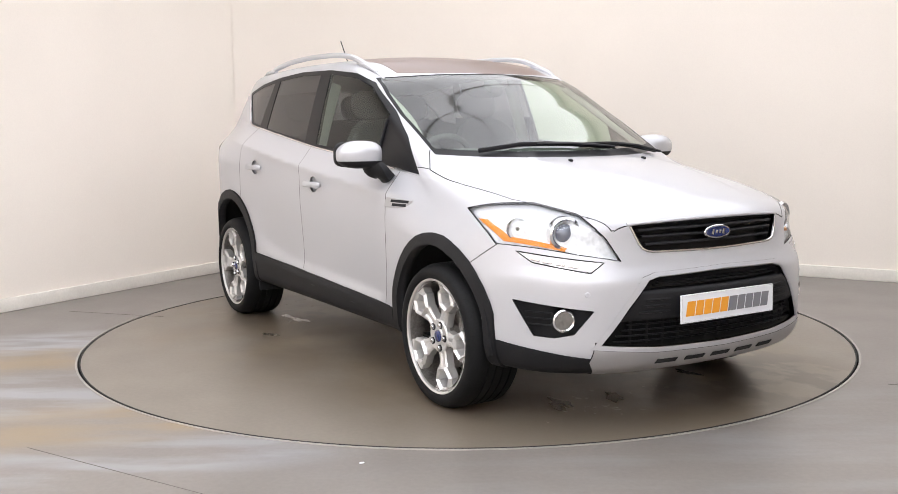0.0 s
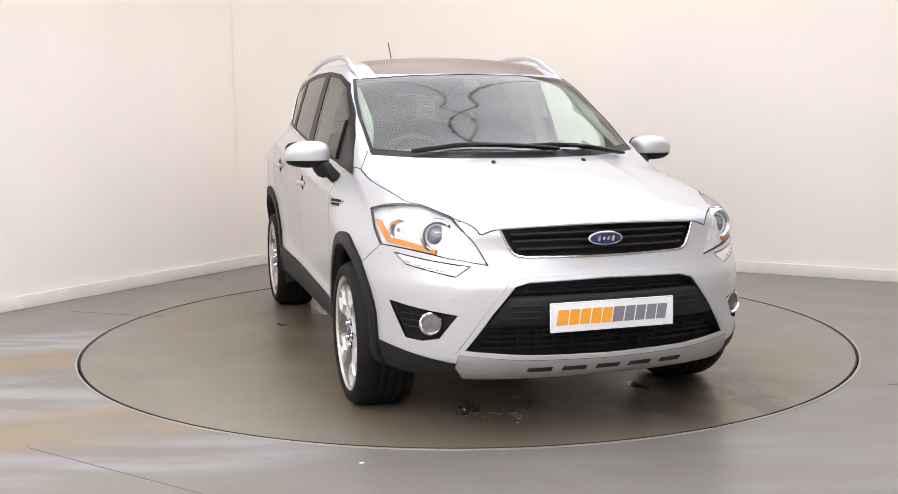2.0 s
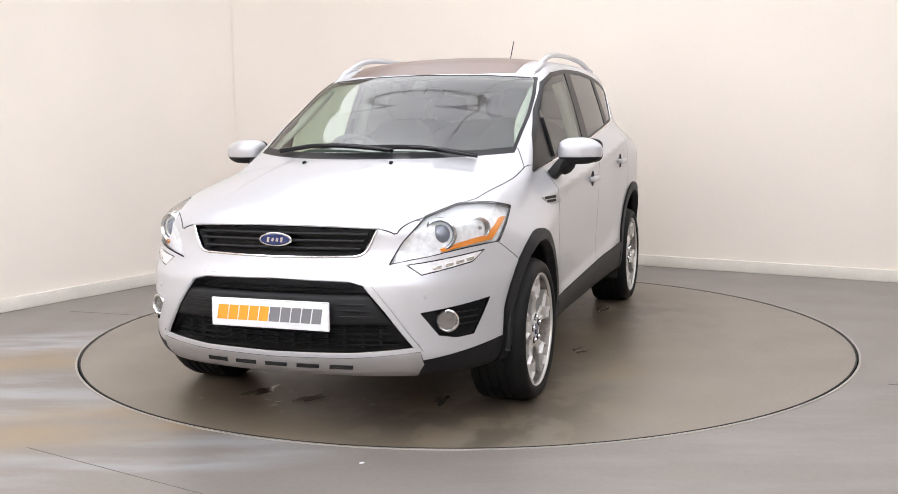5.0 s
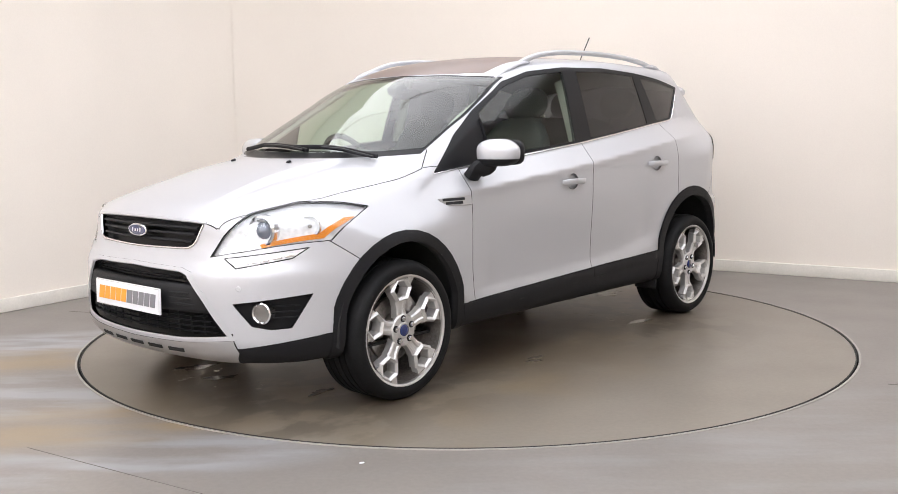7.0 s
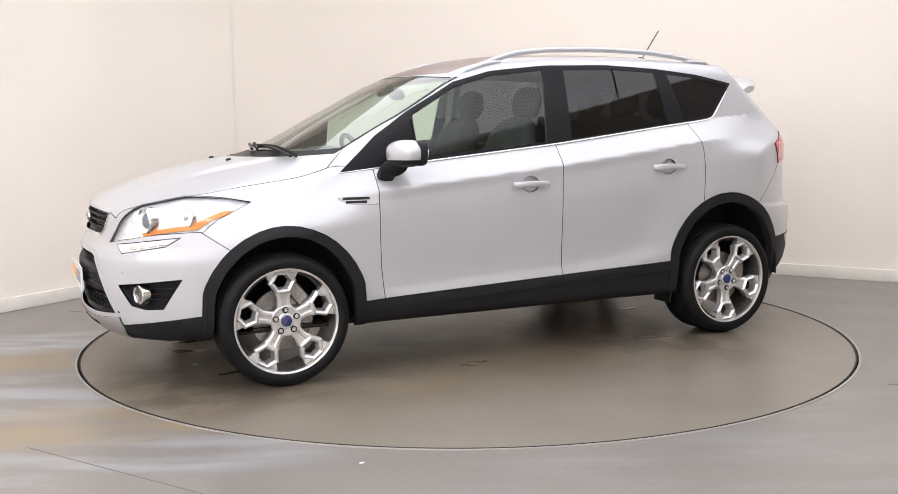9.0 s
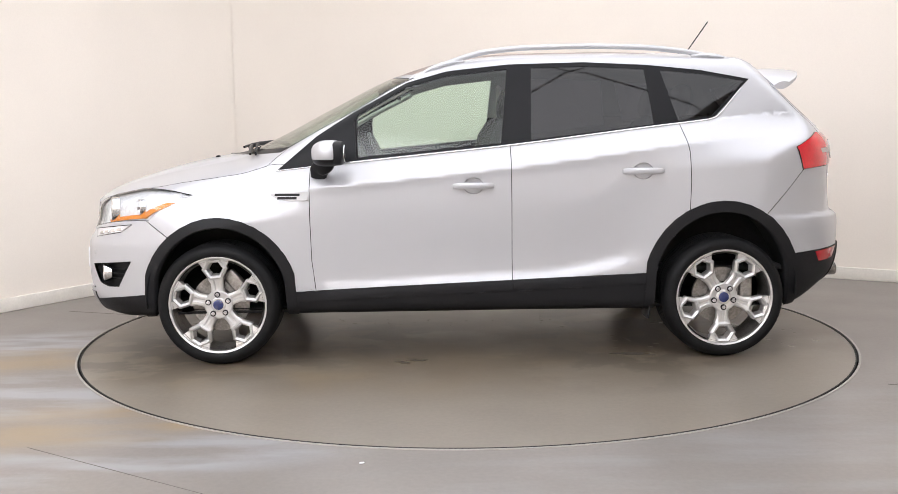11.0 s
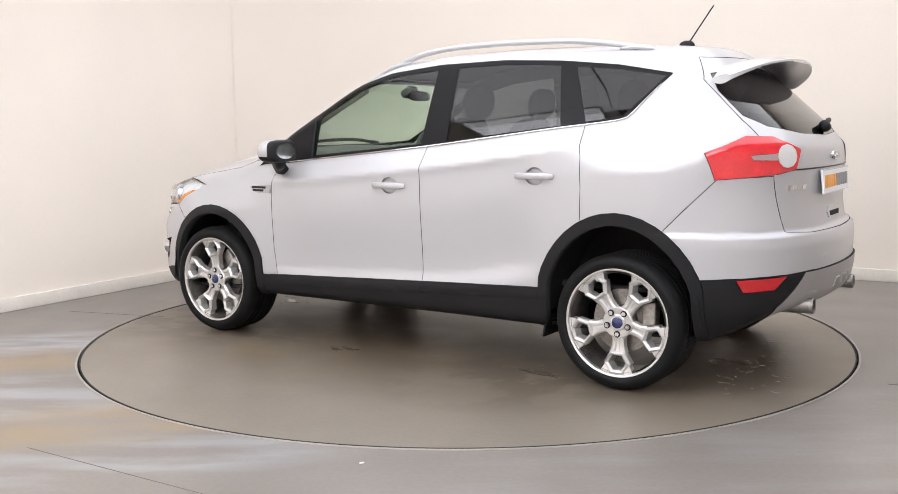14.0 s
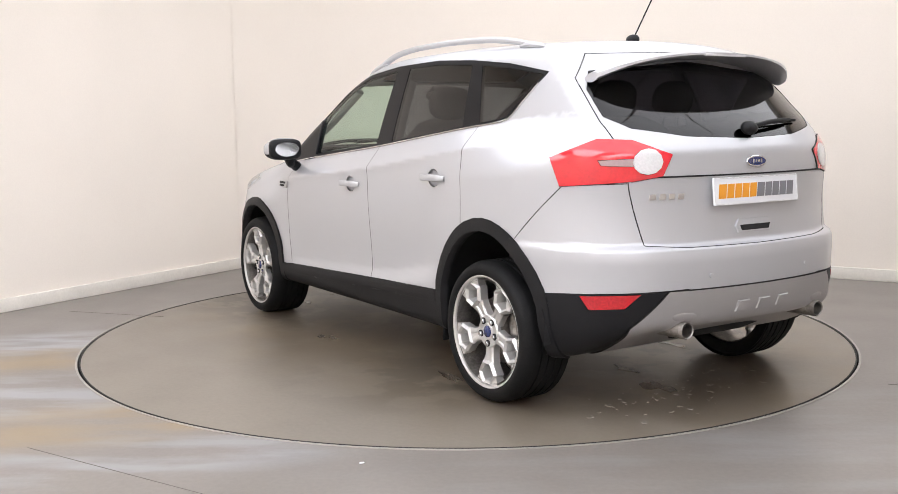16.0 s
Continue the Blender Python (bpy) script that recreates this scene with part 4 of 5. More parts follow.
def rear_at(y, z, out=0.0):
    return on_skin((-1.0, y, z), (-2.6, y, z), out)


def side_at(x, z, s, out=0.0):
    return on_skin((x, s * 0.2, z), (x, s * 1.2, z), out)


def top_at(x, y, out=0.0):
    return on_skin((x, y, 0.8), (x, y, 2.0), out)


def oval(a, b, n=40):
    return [(a * math.cos(2 * math.pi * i / n), b * math.sin(2 * math.pi * i / n)) for i in range(n)]


def badge(car, p, n, w, label):
    m = face_pose(p, n)
    bm = bmesh.new()
    prism(bm, oval(w / 2, w * 0.195), 0, 0.010, m, 0.003)
    b = part("badge", bm, CHROME, car, label)
    bm = bmesh.new()
    prism(bm, oval(w * 0.44, w * 0.15), 0.009, 0.012, m, 0.001)
    part("enamel", bm, BLUE, b, "dark blue enamel field")
    bm = bmesh.new()
    for x, h, lean in ((-0.20, 0.14, 12), (-0.06, 0.09, 20), (0.07, 0.09, 20), (0.20, 0.14, 12)):
        box(bm, (w * 0.07, w * h, 0.002), m @ pose(x * w, 0, 0.0125, 0, 0, -lean))
    part("emblem", bm, CHROME, b, "small chrome strokes")


def show_plate(car, p, n, label):
    """A white plate with slanted print bars, orange then grey."""
    m = face_pose(p, n)
    bm = bmesh.new()
    box(bm, (0.530, 0.116, 0.010), m, 0.003)
    plate = part("show_plate", bm, PLATE_WHITE, car, label)
    bm = bmesh.new()
    for sx, sy, w, h in ((0, 0.0545, 0.526, 0.004), (0, -0.0545, 0.526, 0.004), (0.2615, 0, 0.004, 0.112), (-0.2615, 0, 0.004, 0.112)):
        box(bm, (w, h, 0.002), m @ pose(sx, sy, 0.0055))
    part("plate_border", bm, SILVERED, plate, "thin grey border")
    x = -0.236
    for i in range(10):
        w = 0.046 if i in (0, 5) else 0.041
        bm = bmesh.new()
        h = 0.060
        q = 0.010
        prism(bm, [(x - q * 0.5, -h / 2), (x + w - q * 0.5, -h / 2), (x + w + q * 0.5, h / 2), (x + q * 0.5, h / 2)], 0.004, 0.0062, m)
        part("print_bar", bm, ORANGE if i < 5 else GREY_PRINT, plate, "orange print bar" if i < 5 else "grey print bar")
        x += w + 0.0055


def front_fittings(car, panels):
    up = (0, 0, 1)
    # three bowed bars across the upper grille
    for z, w in ((0.832, 0.385), (0.803, 0.372), (0.774, 0.358)):
        path = [front_at(w * (i / 8 - 1), z, -0.016)[0] for i in range(17)]
        bm = bmesh.new()
        sweep(bm, path, 0.030, 0.013, 8, power=3)
        part("grille_bar", bm, PLASTIC, panels["grille_backing"], "black grille bar")
    # bright lip along the bonnet's front edge
    bm = bmesh.new()
    sweep(bm, [front_at(0.43 * (i / 10 - 1), 0.866 - 0.012 * (i / 10 - 1) ** 2, 0.000)[0] for i in range(21)], 0.018, 0.014, 8)
    part("grille_lip", bm, PAINT, car, "silver lip above the grille")
    bm = bmesh.new()
    low = [(-0.42, 0.845), (-0.37, 0.752), (-0.33, 0.742), (0.0, 0.737), (0.33, 0.742), (0.37, 0.752), (0.42, 0.845)]
    pts = smooth_path([front_at(y, z, 0.002)[0] for y, z in low], 40)
    sweep(bm, pts, 0.010, 0.012, 8)
    part("grille_rim", bm, CHROME, car, "thin bright grille rim")
    p, n = front_at(0, 0.806, 0.004)
    badge(car, p, n, 0.150, "oval blue and chrome front badge")
    # lower intake: bars, uprights, and the broad band that carries the plate
    for z, w in ((0.455, 0.47), (0.432, 0.49), (0.409, 0.51), (0.386, 0.52), (0.632, 0.33), (0.612, 0.35)):
        bm = bmesh.new()
        sweep(bm, [front_at(w * (i / 8 - 1), z, -0.030)[0] for i in range(17)], 0.020, 0.006, 8)
        part("intake_bar", bm, PLASTIC, panels["intake_backing"], "black intake bar")
    for i in range(-6, 7):
        y = i * 0.075
        bm = bmesh.new()
        sweep(bm, [front_at(y, z, -0.036)[0] for z in (0.372, 0.41, 0.468)], 0.006, 0.016, 6, up=(0, 1, 0))
        part("intake_upright", bm, PLASTIC, panels["intake_backing"], "black intake upright")
    vs, fs = [], []
    rows = [(0.470, 0.500, -0.050), (0.474, 0.497, -0.010), (0.490, 0.488, -0.004), (0.575, 0.420, -0.004), (0.592, 0.408, -0.010), (0.597, 0.402, -0.050)]
    for z, w, o in rows:
        vs += [front_at(w * (i / 20 - 1), z, o)[0] for i in range(41)]
    for r in range(len(rows) - 1):
        fs += [(r * 41 + i, r * 41 + i + 1, (r + 1) * 41 + i + 1, (r + 1) * 41 + i) for i in range(40)]
    band = mesh_object("intake_band", vs, fs, PLASTIC, car, "dark plastic band across the intake")
    for s in (1, -1):
        for z in (0.508, 0.532, 0.556):
            bm = bmesh.new()
            sweep(bm, [front_at(s * y, z, -0.002)[0] for y in (0.285, 0.33, 0.375, 0.43 - (z - 0.508) * 0.7)], 0.010, 0.012, 8, ends=0.4)
            part("rib", bm, PLASTIC, band, "moulded rib")
    p, n = front_at(0, 0.512, 0.012)
    show_plate(car, p, (1, 0, 0.02), "white front plate with orange and grey print")
    for i in range(-2, 3):
        p, n = front_at(i * 0.142, 0.302, 0.001)
        bm = bmesh.new()
        prism(bm, [(-0.052, -0.010), (0.046, -0.010), (0.052, 0.010), (-0.046, 0.010)], -0.01, 0.008, face_pose(p, n))
        part("skid_slot", bm, DARK, panels["skid_plate@f"], "dark slot in the skid plate")
    for s in (1, -1):
        e = "_l" if s > 0 else "_r"
        # fog lamp
        p, n = on_skin((1.3, s * 0.2, 0.478), (2.25, s * 0.86, 0.478), -0.010)
        m = face_pose(p, (0.93, s * 0.36, 0))
        bm = bmesh.new()
        lathe(bm, [(0.034, -0.03), (0.036, 0.004), (0.041, 0.010), (0.047, 0.006), (0.049, -0.03)], 40, m, close=True)
        fog = part("fog_lamp", bm, CHROME, car, "round fog lamp in a chrome ring")
        bm = bmesh.new()
        lathe(bm, [(0.0001, -0.018), (0.020, -0.016), (0.036, -0.004)], 32, m)
        part("reflector_bowl", bm, STEEL, fog, "silvered bowl")
        bm = bmesh.new()
        lathe(bm, [(0.0001, 0.006), (0.022, 0.004), (0.036, 0.0)], 32, m)
        part("fog_lens", bm, LENS, fog, "clear fog lamp lens")
        for z in (0.505, 0.48, 0.455):
            bm = bmesh.new()
            sweep(bm, [on_skin((1.3, s * 0.2, z), (1.3 + 1.6 * math.cos(a), s * (0.2 + 1.6 * math.sin(a)), z), -0.018)[0] for a in (0.655, 0.70, 0.75, 0.80)], 0.014, 0.006, 6)
            part("recess_rib", bm, PLASTIC, panels["fog_recess@" + e], "moulded rib")
        # inside the headlamp
        lamp = panels["headlamp@" + e]
        p, n = on_skin((1.3, s * 0.2, 0.822), (2.5, s * 1.02, 0.822), -0.030)
        m = face_pose(p, (0.95, s * 0.30, 0.02))
        for prof, mat, nm in (([(0.050, -0.03), (0.052, 0.006), (0.060, 0.014), (0.068, 0.006), (0.070, -0.03)], CHROME, "projector_ring"),
                              ([(0.0001, 0.016), (0.018, 0.013), (0.034, 0.004), (0.040, -0.008)], PROJECTOR, "projector"),
                              ([(0.040, -0.012), (0.050, -0.004), (0.052, -0.02)], SILVERED, "inner_ring")):
            bm = bmesh.new()
            lathe(bm, prof, 40, m)
            part(nm, bm, mat, lamp)
        p, n = on_skin((1.3, s * 0.2, 0.842), (2.10, s * 1.15, 0.842), -0.030)
        m = face_pose(p, (0.85, s * 0.52, 0.05))
        bm = bmesh.new()
        lathe(bm, [(0.0001, -0.022), (0.024, -0.014), (0.044, 0.010), (0.047, 0.006), (0.047, -0.02)], 32, m)
        part("main_beam_bowl", bm, CHROME, lamp)
        bm = bmesh.new()
        lathe(bm, [(0.0001, 0.014), (0.008, 0.012), (0.009, -0.015)], 16, m)
        part("bulb", bm, STEEL, lamp)
        for k in range(4):
            a = 0.745 - 0.062 * k
            z = 0.718 - 0.008 * k
            p, n = on_skin((1.3, s * 0.2, z), (1.3 + 1.6 * math.cos(a), s * (0.2 + 1.6 * math.sin(a)), z), 0.002)
            bm = bmesh.new()
            box(bm, (0.040, 0.015, 0.008), face_pose(p, n) @ pose(0, 0, 0, 0, 0, 8 * s), 0.003)
            part("lens_block", bm, CHROME, panels["running_lamp@" + e])
        # parking sensor
        for y, z in ((0.62, 0.585),):
            p, n = on_skin((1.3, s * 0.2, z), (2.4, s * 0.80, z), 0.0)
            bm = bmesh.new()
            lathe(bm, [(0.0001, 0.003), (0.009, 0.003), (0.011, 0.001), (0.0115, -0.004)], 20, face_pose(p, n))
            part("parking_sensor", bm, PAINT, car, "small round silver parking sensor")


def screen_fittings(car):
    for s in (1, -1):
        p, n = top_at(1.452, s * 0.222, 0.004)
        bm = bmesh.new()
        blob(bm, (0.030, 0.018, 0.014), face_pose(p, n, (0, 1, 0)), 2.4, 12)
        part("washer_jet", bm, PLASTIC, car, "black washer jet")

    def glassy(x, y, o):
        return top_at(x, y, o)[0]
    for pivot, tip in (((1.275, 0.16), (1.13, -0.52)), ((1.17, 0.55), (1.245, 0.02))):
        bm = bmesh.new()
        pts = [glassy(pivot[0] + (tip[0] - pivot[0]) * t, pivot[1] + (tip[1] - pivot[1]) * t, 0.016) for t in (0, 0.1, 0.3, 0.5, 0.7, 0.85, 1.0)]
        sweep(bm, pts, 0.014, 0.022, 8)
        w = part("wiper", bm, PLASTIC, car, "black windscreen wiper, parked")
        bm = bmesh.new()
        q = [glassy(pivot[0] + 0.028 + (tip[0] - pivot[0]) * t * 0.6, pivot[1] + (tip[1] - pivot[1]) * t * 0.6, 0.026) for t in (0, 0.3, 0.6, 1.0)]
        sweep(bm, q, 0.022, 0.018, 8, ends=0.7)
        part("wiper_arm", bm, GLOSS_BLACK, w, "black wiper arm")


def mirror(car, s):
    c = Vector((0.735, s * 0.958, 1.119))

    def shell(v):
        o = max(0, v.y / 0.0975)
        k = 1 - (0.30 if v.z > 0 else 0.15) * o ** 2 - (0.20 * max(0, v.x / 0.0875) ** 2 if v.z > 0 else 0)
        return Vector((v.x * (1.0 if v.x > 0 else 0.9) * (1 - 0.35 * o), v.y, v.z * k))
    mir = None
    for name, mat, lo, hi, lab in (("mirror_cap", PAINT, -0.030, 0.2, "silver upper mirror cap"), ("mirror_base", PLASTIC, -0.2, -0.030, "black lower mirror shell")):
        bm = bmesh.new()
        blob(bm, (0.175, 0.222, 0.134), None, 3.2, 32, shell)
        for z, no in ((lo, (0, 0, -1)), (hi, (0, 0, 1))):
            if abs(z) < 0.1:
                bmesh.ops.bisect_plane(bm, geom=bm.verts[:] + bm.edges[:] + bm.faces[:], plane_co=(0, 0, z), plane_no=Vector(no), clear_outer=True)
        bmesh.ops.bisect_plane(bm, geom=bm.verts[:] + bm.edges[:] + bm.faces[:], plane_co=(-0.045, 0, 0), plane_no=(-1, 0, 0), clear_outer=True)
        bmesh.ops.transform(bm, matrix=Matrix.Translation(c) @ Matrix.Diagonal((1, s, 1, 1)), verts=bm.verts)
        ob = part(name, bm, mat, mir or car, lab)
        mir = mir or ob
    bm = bmesh.new()
    blob(bm, (0.06, 0.205, 0.124), Matrix.Translation(c + Vector((-0.052, 0, 0))), 4.0, 32)
    part("mirror_bezel", bm, PLASTIC, mir, "black mirror bezel")
    bm = bmesh.new()
    base = side_at(0.80, 1.000, s)[0]
    path = smooth_path([base, base + Vector((-0.005, s * 0.035, 0.035)), Vector((0.755, s * 0.905, 1.060)), Vector((0.745, s * 0.915, 1.10))], 12)
    sweep(bm, path, 0.090, 0.058, 12, up=(0, 1, 0), power=3)
    part("mirror_stalk", bm, PLASTIC, mir, "black mirror stalk")
    bm = bmesh.new()
    prism(bm, [(x * 0.155 / 2, y * 0.088 / 2) for x, y in oval(1, 1, 28)], 0, 0.004, Matrix.Translation(c + Vector((-0.0825, 0, 0))) @ face_pose((0, 0, 0), (-1, 0, 0)))
    part("mirror_glass", bm, CHROME, mir, "mirror glass")
    bm = bmesh.new()
    blob(bm, (0.062, 0.026, 0.044), Matrix.Translation(c + Vector((0.022, s * 0.082, 0.004))) @ pose(0, 0, 0, 0, 0, -28 * s), 2.5, 16)
    part("side_repeater", bm, WHITE_LENS, mir, "clear side indicator lens")


def handle(car, x, z, s, lock):
    p, n = side_at(x, z, s, 0.0)
    m = face_pose(p, n)
    bm = bmesh.new()
    path = [m @ Vector((xx, yy, zz)) for xx, yy, zz in ((-0.105, 0, 0.006), (-0.095, 0, 0.016), (-0.07, 0.001, 0.027), (0, 0.002, 0.032), (0.07, 0.001, 0.027), (0.095, 0, 0.016), (0.105, 0, 0.006))]
    sweep(bm, smooth_path(path, 20), 0.032, 0.016, 12, up=n, ends=0.8, power=2.6)
    h = part("door_handle", bm, PAINT, car, "silver painted pull handle")
    if lock:
        bm = bmesh.new()
        lathe(bm, [(0.0001, 0.034), (0.007, 0.034), (0.0085, 0.030)], 20, m @ pose(-s * 0.062, 0.001, 0))
        part("door_lock", bm, GLOSS_BLACK, h, "dark lock cylinder")


def side_fittings(car, s):
    mirror(car, s)
    handle(car, -0.012, 0.937, s, True)
    handle(car, -0.905, 1.004, s, False)
    # bright strip along the belt line
    bm = bmesh.new()
    keys = [(1.03, 1.024), (0.6, 1.066), (0.2, 1.104), (-0.2, 1.143), (-0.6, 1.189), (-1.0, 1.236), (-1.25, 1.264), (-1.315, 1.277), (-1.40, 1.36), (-1.47, 1.435)]
    sweep(bm, smooth_path([side_at(x, z, s, 0.002)[0] for x, z in keys], 60), 0.012, 0.014, 8, up=(0, 1, 0), ends=0.5)
    part("belt_strip", bm, CHROME, car, "bright metal strip below the side windows")
    for x0, z0, x1, z1 in ((0.60, 1.085, 0.61, 1.285),):
        bm = bmesh.new()
        sweep(bm, [side_at(x0 + (x1 - x0) * t, z0 + (z1 - z0) * t, s, 0.002)[0] for t in (0, 0.5, 1)], 0.022, 0.012, 8, up=(1, 0, 0))
        part("sail_bar", bm, GLOSS_BLACK, car, "black upright at the front of the door glass")
    # wing vent: a dark slotted blade in a bright frame
    m = face_pose(*side_at(0.955, 0.893, s, 0.0))
    m = m if s > 0 else m @ Matrix.Diagonal((-1, 1, 1, 1))
    out = [(-0.10, 0.024), (0.104, 0.014), (0.098, 0.004), (0.055, -0.020), (0.0, -0.026), (-0.10, -0.022)]
    # the blade points forwards
    out = [(-x, y) for x, y in out]
    bm = bmesh.new()
    prism(bm, out, -0.01, 0.003, m, 0.001)
    v = part("wing_vent", bm, SKID, car, "bright wing vent with dark slots")
    for y, w in ((0.0075, 0.135), (-0.0105, 0.105)):
        bm = bmesh.new()
        box(bm, (w, 0.013, 0.004), m @ pose(-0.012, y, 0.0025))
        part("vent_slot", bm, DARK, v, "dark slot")
    # roof rail, arched clear of the roof
    y = s * 0.592
    keys = [(0.32, -0.008), (0.21, 0.000), (0.06, 0.018), (-0.10, 0.038), (-0.32, 0.047), (-0.62, 0.048), (-0.93, 0.043), (-1.17, 0.028), (-1.32, 0.008), (-1.44, -0.008)]
    bm = bmesh.new()
    sweep(bm, smooth_path([top_at(x, y, 0)[0] + Vector((0, 0, dz)) for x, dz in keys], 50), 0.030, 0.030, 12, ends=0.6, power=2.5)
    r = part("roof_rail", bm, PAINT, car, "silver arched roof rail")
    for x, w in ((0.13, 0.22), (-1.31, 0.18)):
        bm = bmesh.new()
        sweep(bm, [top_at(x + w * t, y, 0.004 + 0.006 * (1 - abs(2 * t)))[0] for t in (-0.5, -0.25, 0, 0.25, 0.5)], 0.040, 0.030, 10, ends=0.5)
        part("rail_foot", bm, PAINT, r, "silver rail foot")
    # mud flap before the rear wheel
    for x, z in ((-0.95, 0.28),):
        bm = bmesh.new()
        box(bm, (0.012, 0.15, 0.10), pose(x, s * 0.79, z - 0.02, 0, 8 if x > 0 else -8, 0), 0.004)
        part("mud_flap", bm, PLASTIC, car, "short black mud flap")


def rear_fittings(car, panels):
    gate = panels["tailgate"]
    # spoiler over the rear window
    nx, ny = 12, 40
    vs, fs = [], []
    for side in (0, 1):
        for j in range(ny + 1):
            y = 0.600 * (2 * j / ny - 1)
            k = abs(y) / 0.600
            root, tip = -1.66 - 0.02 * k * k, -1.925 + 0.10 * k * k + 0.06 * k ** 8
            z0 = top_at(root, y * 0.98, 0.001)[0].z
            z1 = 1.556 - 0.058 * k * k - 0.03 * k ** 6
            for i in range(nx + 1):
                t = i / nx
                x = root + (tip - root) * t
                z = z0 + (z1 - z0) * t + 0.012 * math.sin(math.pi * t)
                thick = 0.004 + 0.032 * math.sin(math.pi * min(1, t * 0.9 + 0.05)) + 0.012 * k ** 6 * t
                vs.append((x, y, z - (thick if side else 0)))
    w = nx + 1
    top = (ny + 1) * w
    for j in range(ny):
        for i in range(nx):
            a = j * w + i
            fs.append((a, a + 1, a + w + 1, a + w))
            fs.append((top + a, top + a + w, top + a + w + 1, top + a + 1))
        a = j * w + nx
        fs.append((a, top + a, top + a + w, a + w))
        a = j * w
        fs.append((a, a + w, top + a + w, top + a))
    for j in (0, ny):
        for i in range(nx):
            a = j * w + i
            fs.append((a, top + a, top + a + 1, a + 1) if j == 0 else (a, a + 1, top + a + 1, top + a))
    bm = bmesh.new()
    q = [bm.verts.new(v) for v in vs]
    for f in fs:
        bm.faces.new([q[i] for i in f])
    sp = part("roof_spoiler", bm, PAINT, car, "silver roof spoiler over the rear window", sharp=50)
    bm = bmesh.new()
    box(bm, (0.012, 0.26, 0.012), pose(-1.918, 0, 1.545), 0.003)
    part("high_brake_lamp", bm, WHITE_LENS, sp, "slim high brake lamp")
    # rear wiper
    bm = bmesh.new()
    p0, n0 = rear_at(-0.02, 1.215, 0.022)
    p1, n1 = rear_at(-0.36, 1.250, 0.020)
    sweep(bm, smooth_path([p0, (p0 + p1) / 2 + n0 * 0.014, p1], 12), 0.022, 0.020, 8, ends=0.6)
    wi = part("rear_wiper", bm, PLASTIC, car, "black rear wiper, parked")
    bm = bmesh.new()
    blob(bm, (0.085, 0.060, 0.050), face_pose(p0, n0), 2.6, 16)
    part("wiper_hub", bm, PLASTIC, wi, "black wiper hub")
    bm = bmesh.new()
    sweep(bm, [rear_at(-0.05 - 0.38 * t, 1.235 + 0.018 * t, 0.010)[0] for t in (0, 0.25, 0.5, 0.75, 1)], 0.010, 0.014, 6)
    part("wiper_blade", bm, RUBBER, wi, "black wiper blade")
    # dark strip painting the crease's shade, badge, plate, handle and print on the tailgate
    bm = bmesh.new()
    sweep(bm, [rear_at(0.515 * (i / 10 - 1), 1.036, 0.002)[0] for i in range(21)], 0.008, 0.007, 8)
    part("tailgate_crease_shade", bm, GLOSS_BLACK, gate, "dark strip for the shade along the tailgate crease")
    p, n = rear_at(0, 1.088, 0.002)
    badge(car, p, n, 0.125, "oval blue and chrome rear badge")
    p, n = rear_at(0.0, 0.968, 0.012)
    show_plate(car, p, (-1, 0, 0.10), "white rear plate with orange and grey print")
    p, n = rear_at(0.0, 0.815, 0.002)
    m = face_pose(p, n)
    bm = bmesh.new()
    prism(bm, [(-0.105, -0.028), (0.105, -0.028), (0.120, 0.0), (0.100, 0.030), (-0.100, 0.030), (-0.120, 0.0)], -0.01, 0.004, m, 0.003)
    h = part("tailgate_handle", bm, PAINT, car, "silver tailgate handle with a dark recess")
    bm = bmesh.new()
    prism(bm, [(-0.085, -0.020), (0.085, -0.020), (0.095, 0.004), (-0.095, 0.004)], 0.003, 0.0055, m)
    part("handle_recess", bm, DARK, h, "dark recess")
    for i in range(4):
        p, n = rear_at(0.53 - 0.042 * i, 0.955, 0.001)
        bm = bmesh.new()
        prism(bm, [(-0.016, -0.012), (0.013, -0.012), (0.016, 0.012), (-0.013, 0.012)], 0, 0.003, face_pose(p, n), 0.001)
        part("print_bar", bm, CHROME, gate, "small chrome print bar")
    for s in (1, -1):
        # exhaust tips below the skid plate, with a bulge above each
        bm = bmesh.new()
        m = Matrix.Translation((-2.085, s * 0.42, 0.402)) @ face_pose((0, 0, 0), (-1, 0, 0.03))
        lathe(bm, [(0.030, -0.25), (0.030, 0.036), (0.034, 0.040), (0.037, 0.034), (0.037, -0.25)], 32, m, close=True)
        part("exhaust_tip", bm, STEEL, car, "chrome exhaust tip")
        bm = bmesh.new()
        blob(bm, (0.13, 0.045, 0.018), face_pose(*rear_at(s * 0.42, 0.462, 0.004)), 2.2, 20)
        part("exhaust_bulge", bm, SKID, panels["skid_plate@r"], "bulge above the exhaust")
        p, n = rear_at(s * 0.30, 0.625, 0)
        bm = bmesh.new()
        lathe(bm, [(0.0001, 0.003), (0.009, 0.003), (0.011, 0.001), (0.0115, -0.004)], 20, face_pose(p, n))
        part("parking_sensor", bm, PAINT, car, "small round silver parking sensor")
    for i in (-1, 0, 1):
        p, n = rear_at(i * 0.125, 0.485, 0.006)
        bm = bmesh.new()
        prism(bm, [(-0.040, -0.025), (0.030, -0.025), (0.040, 0.025), (-0.030, 0.025)], -0.01, 0.009, face_pose(p, n), 0.006)
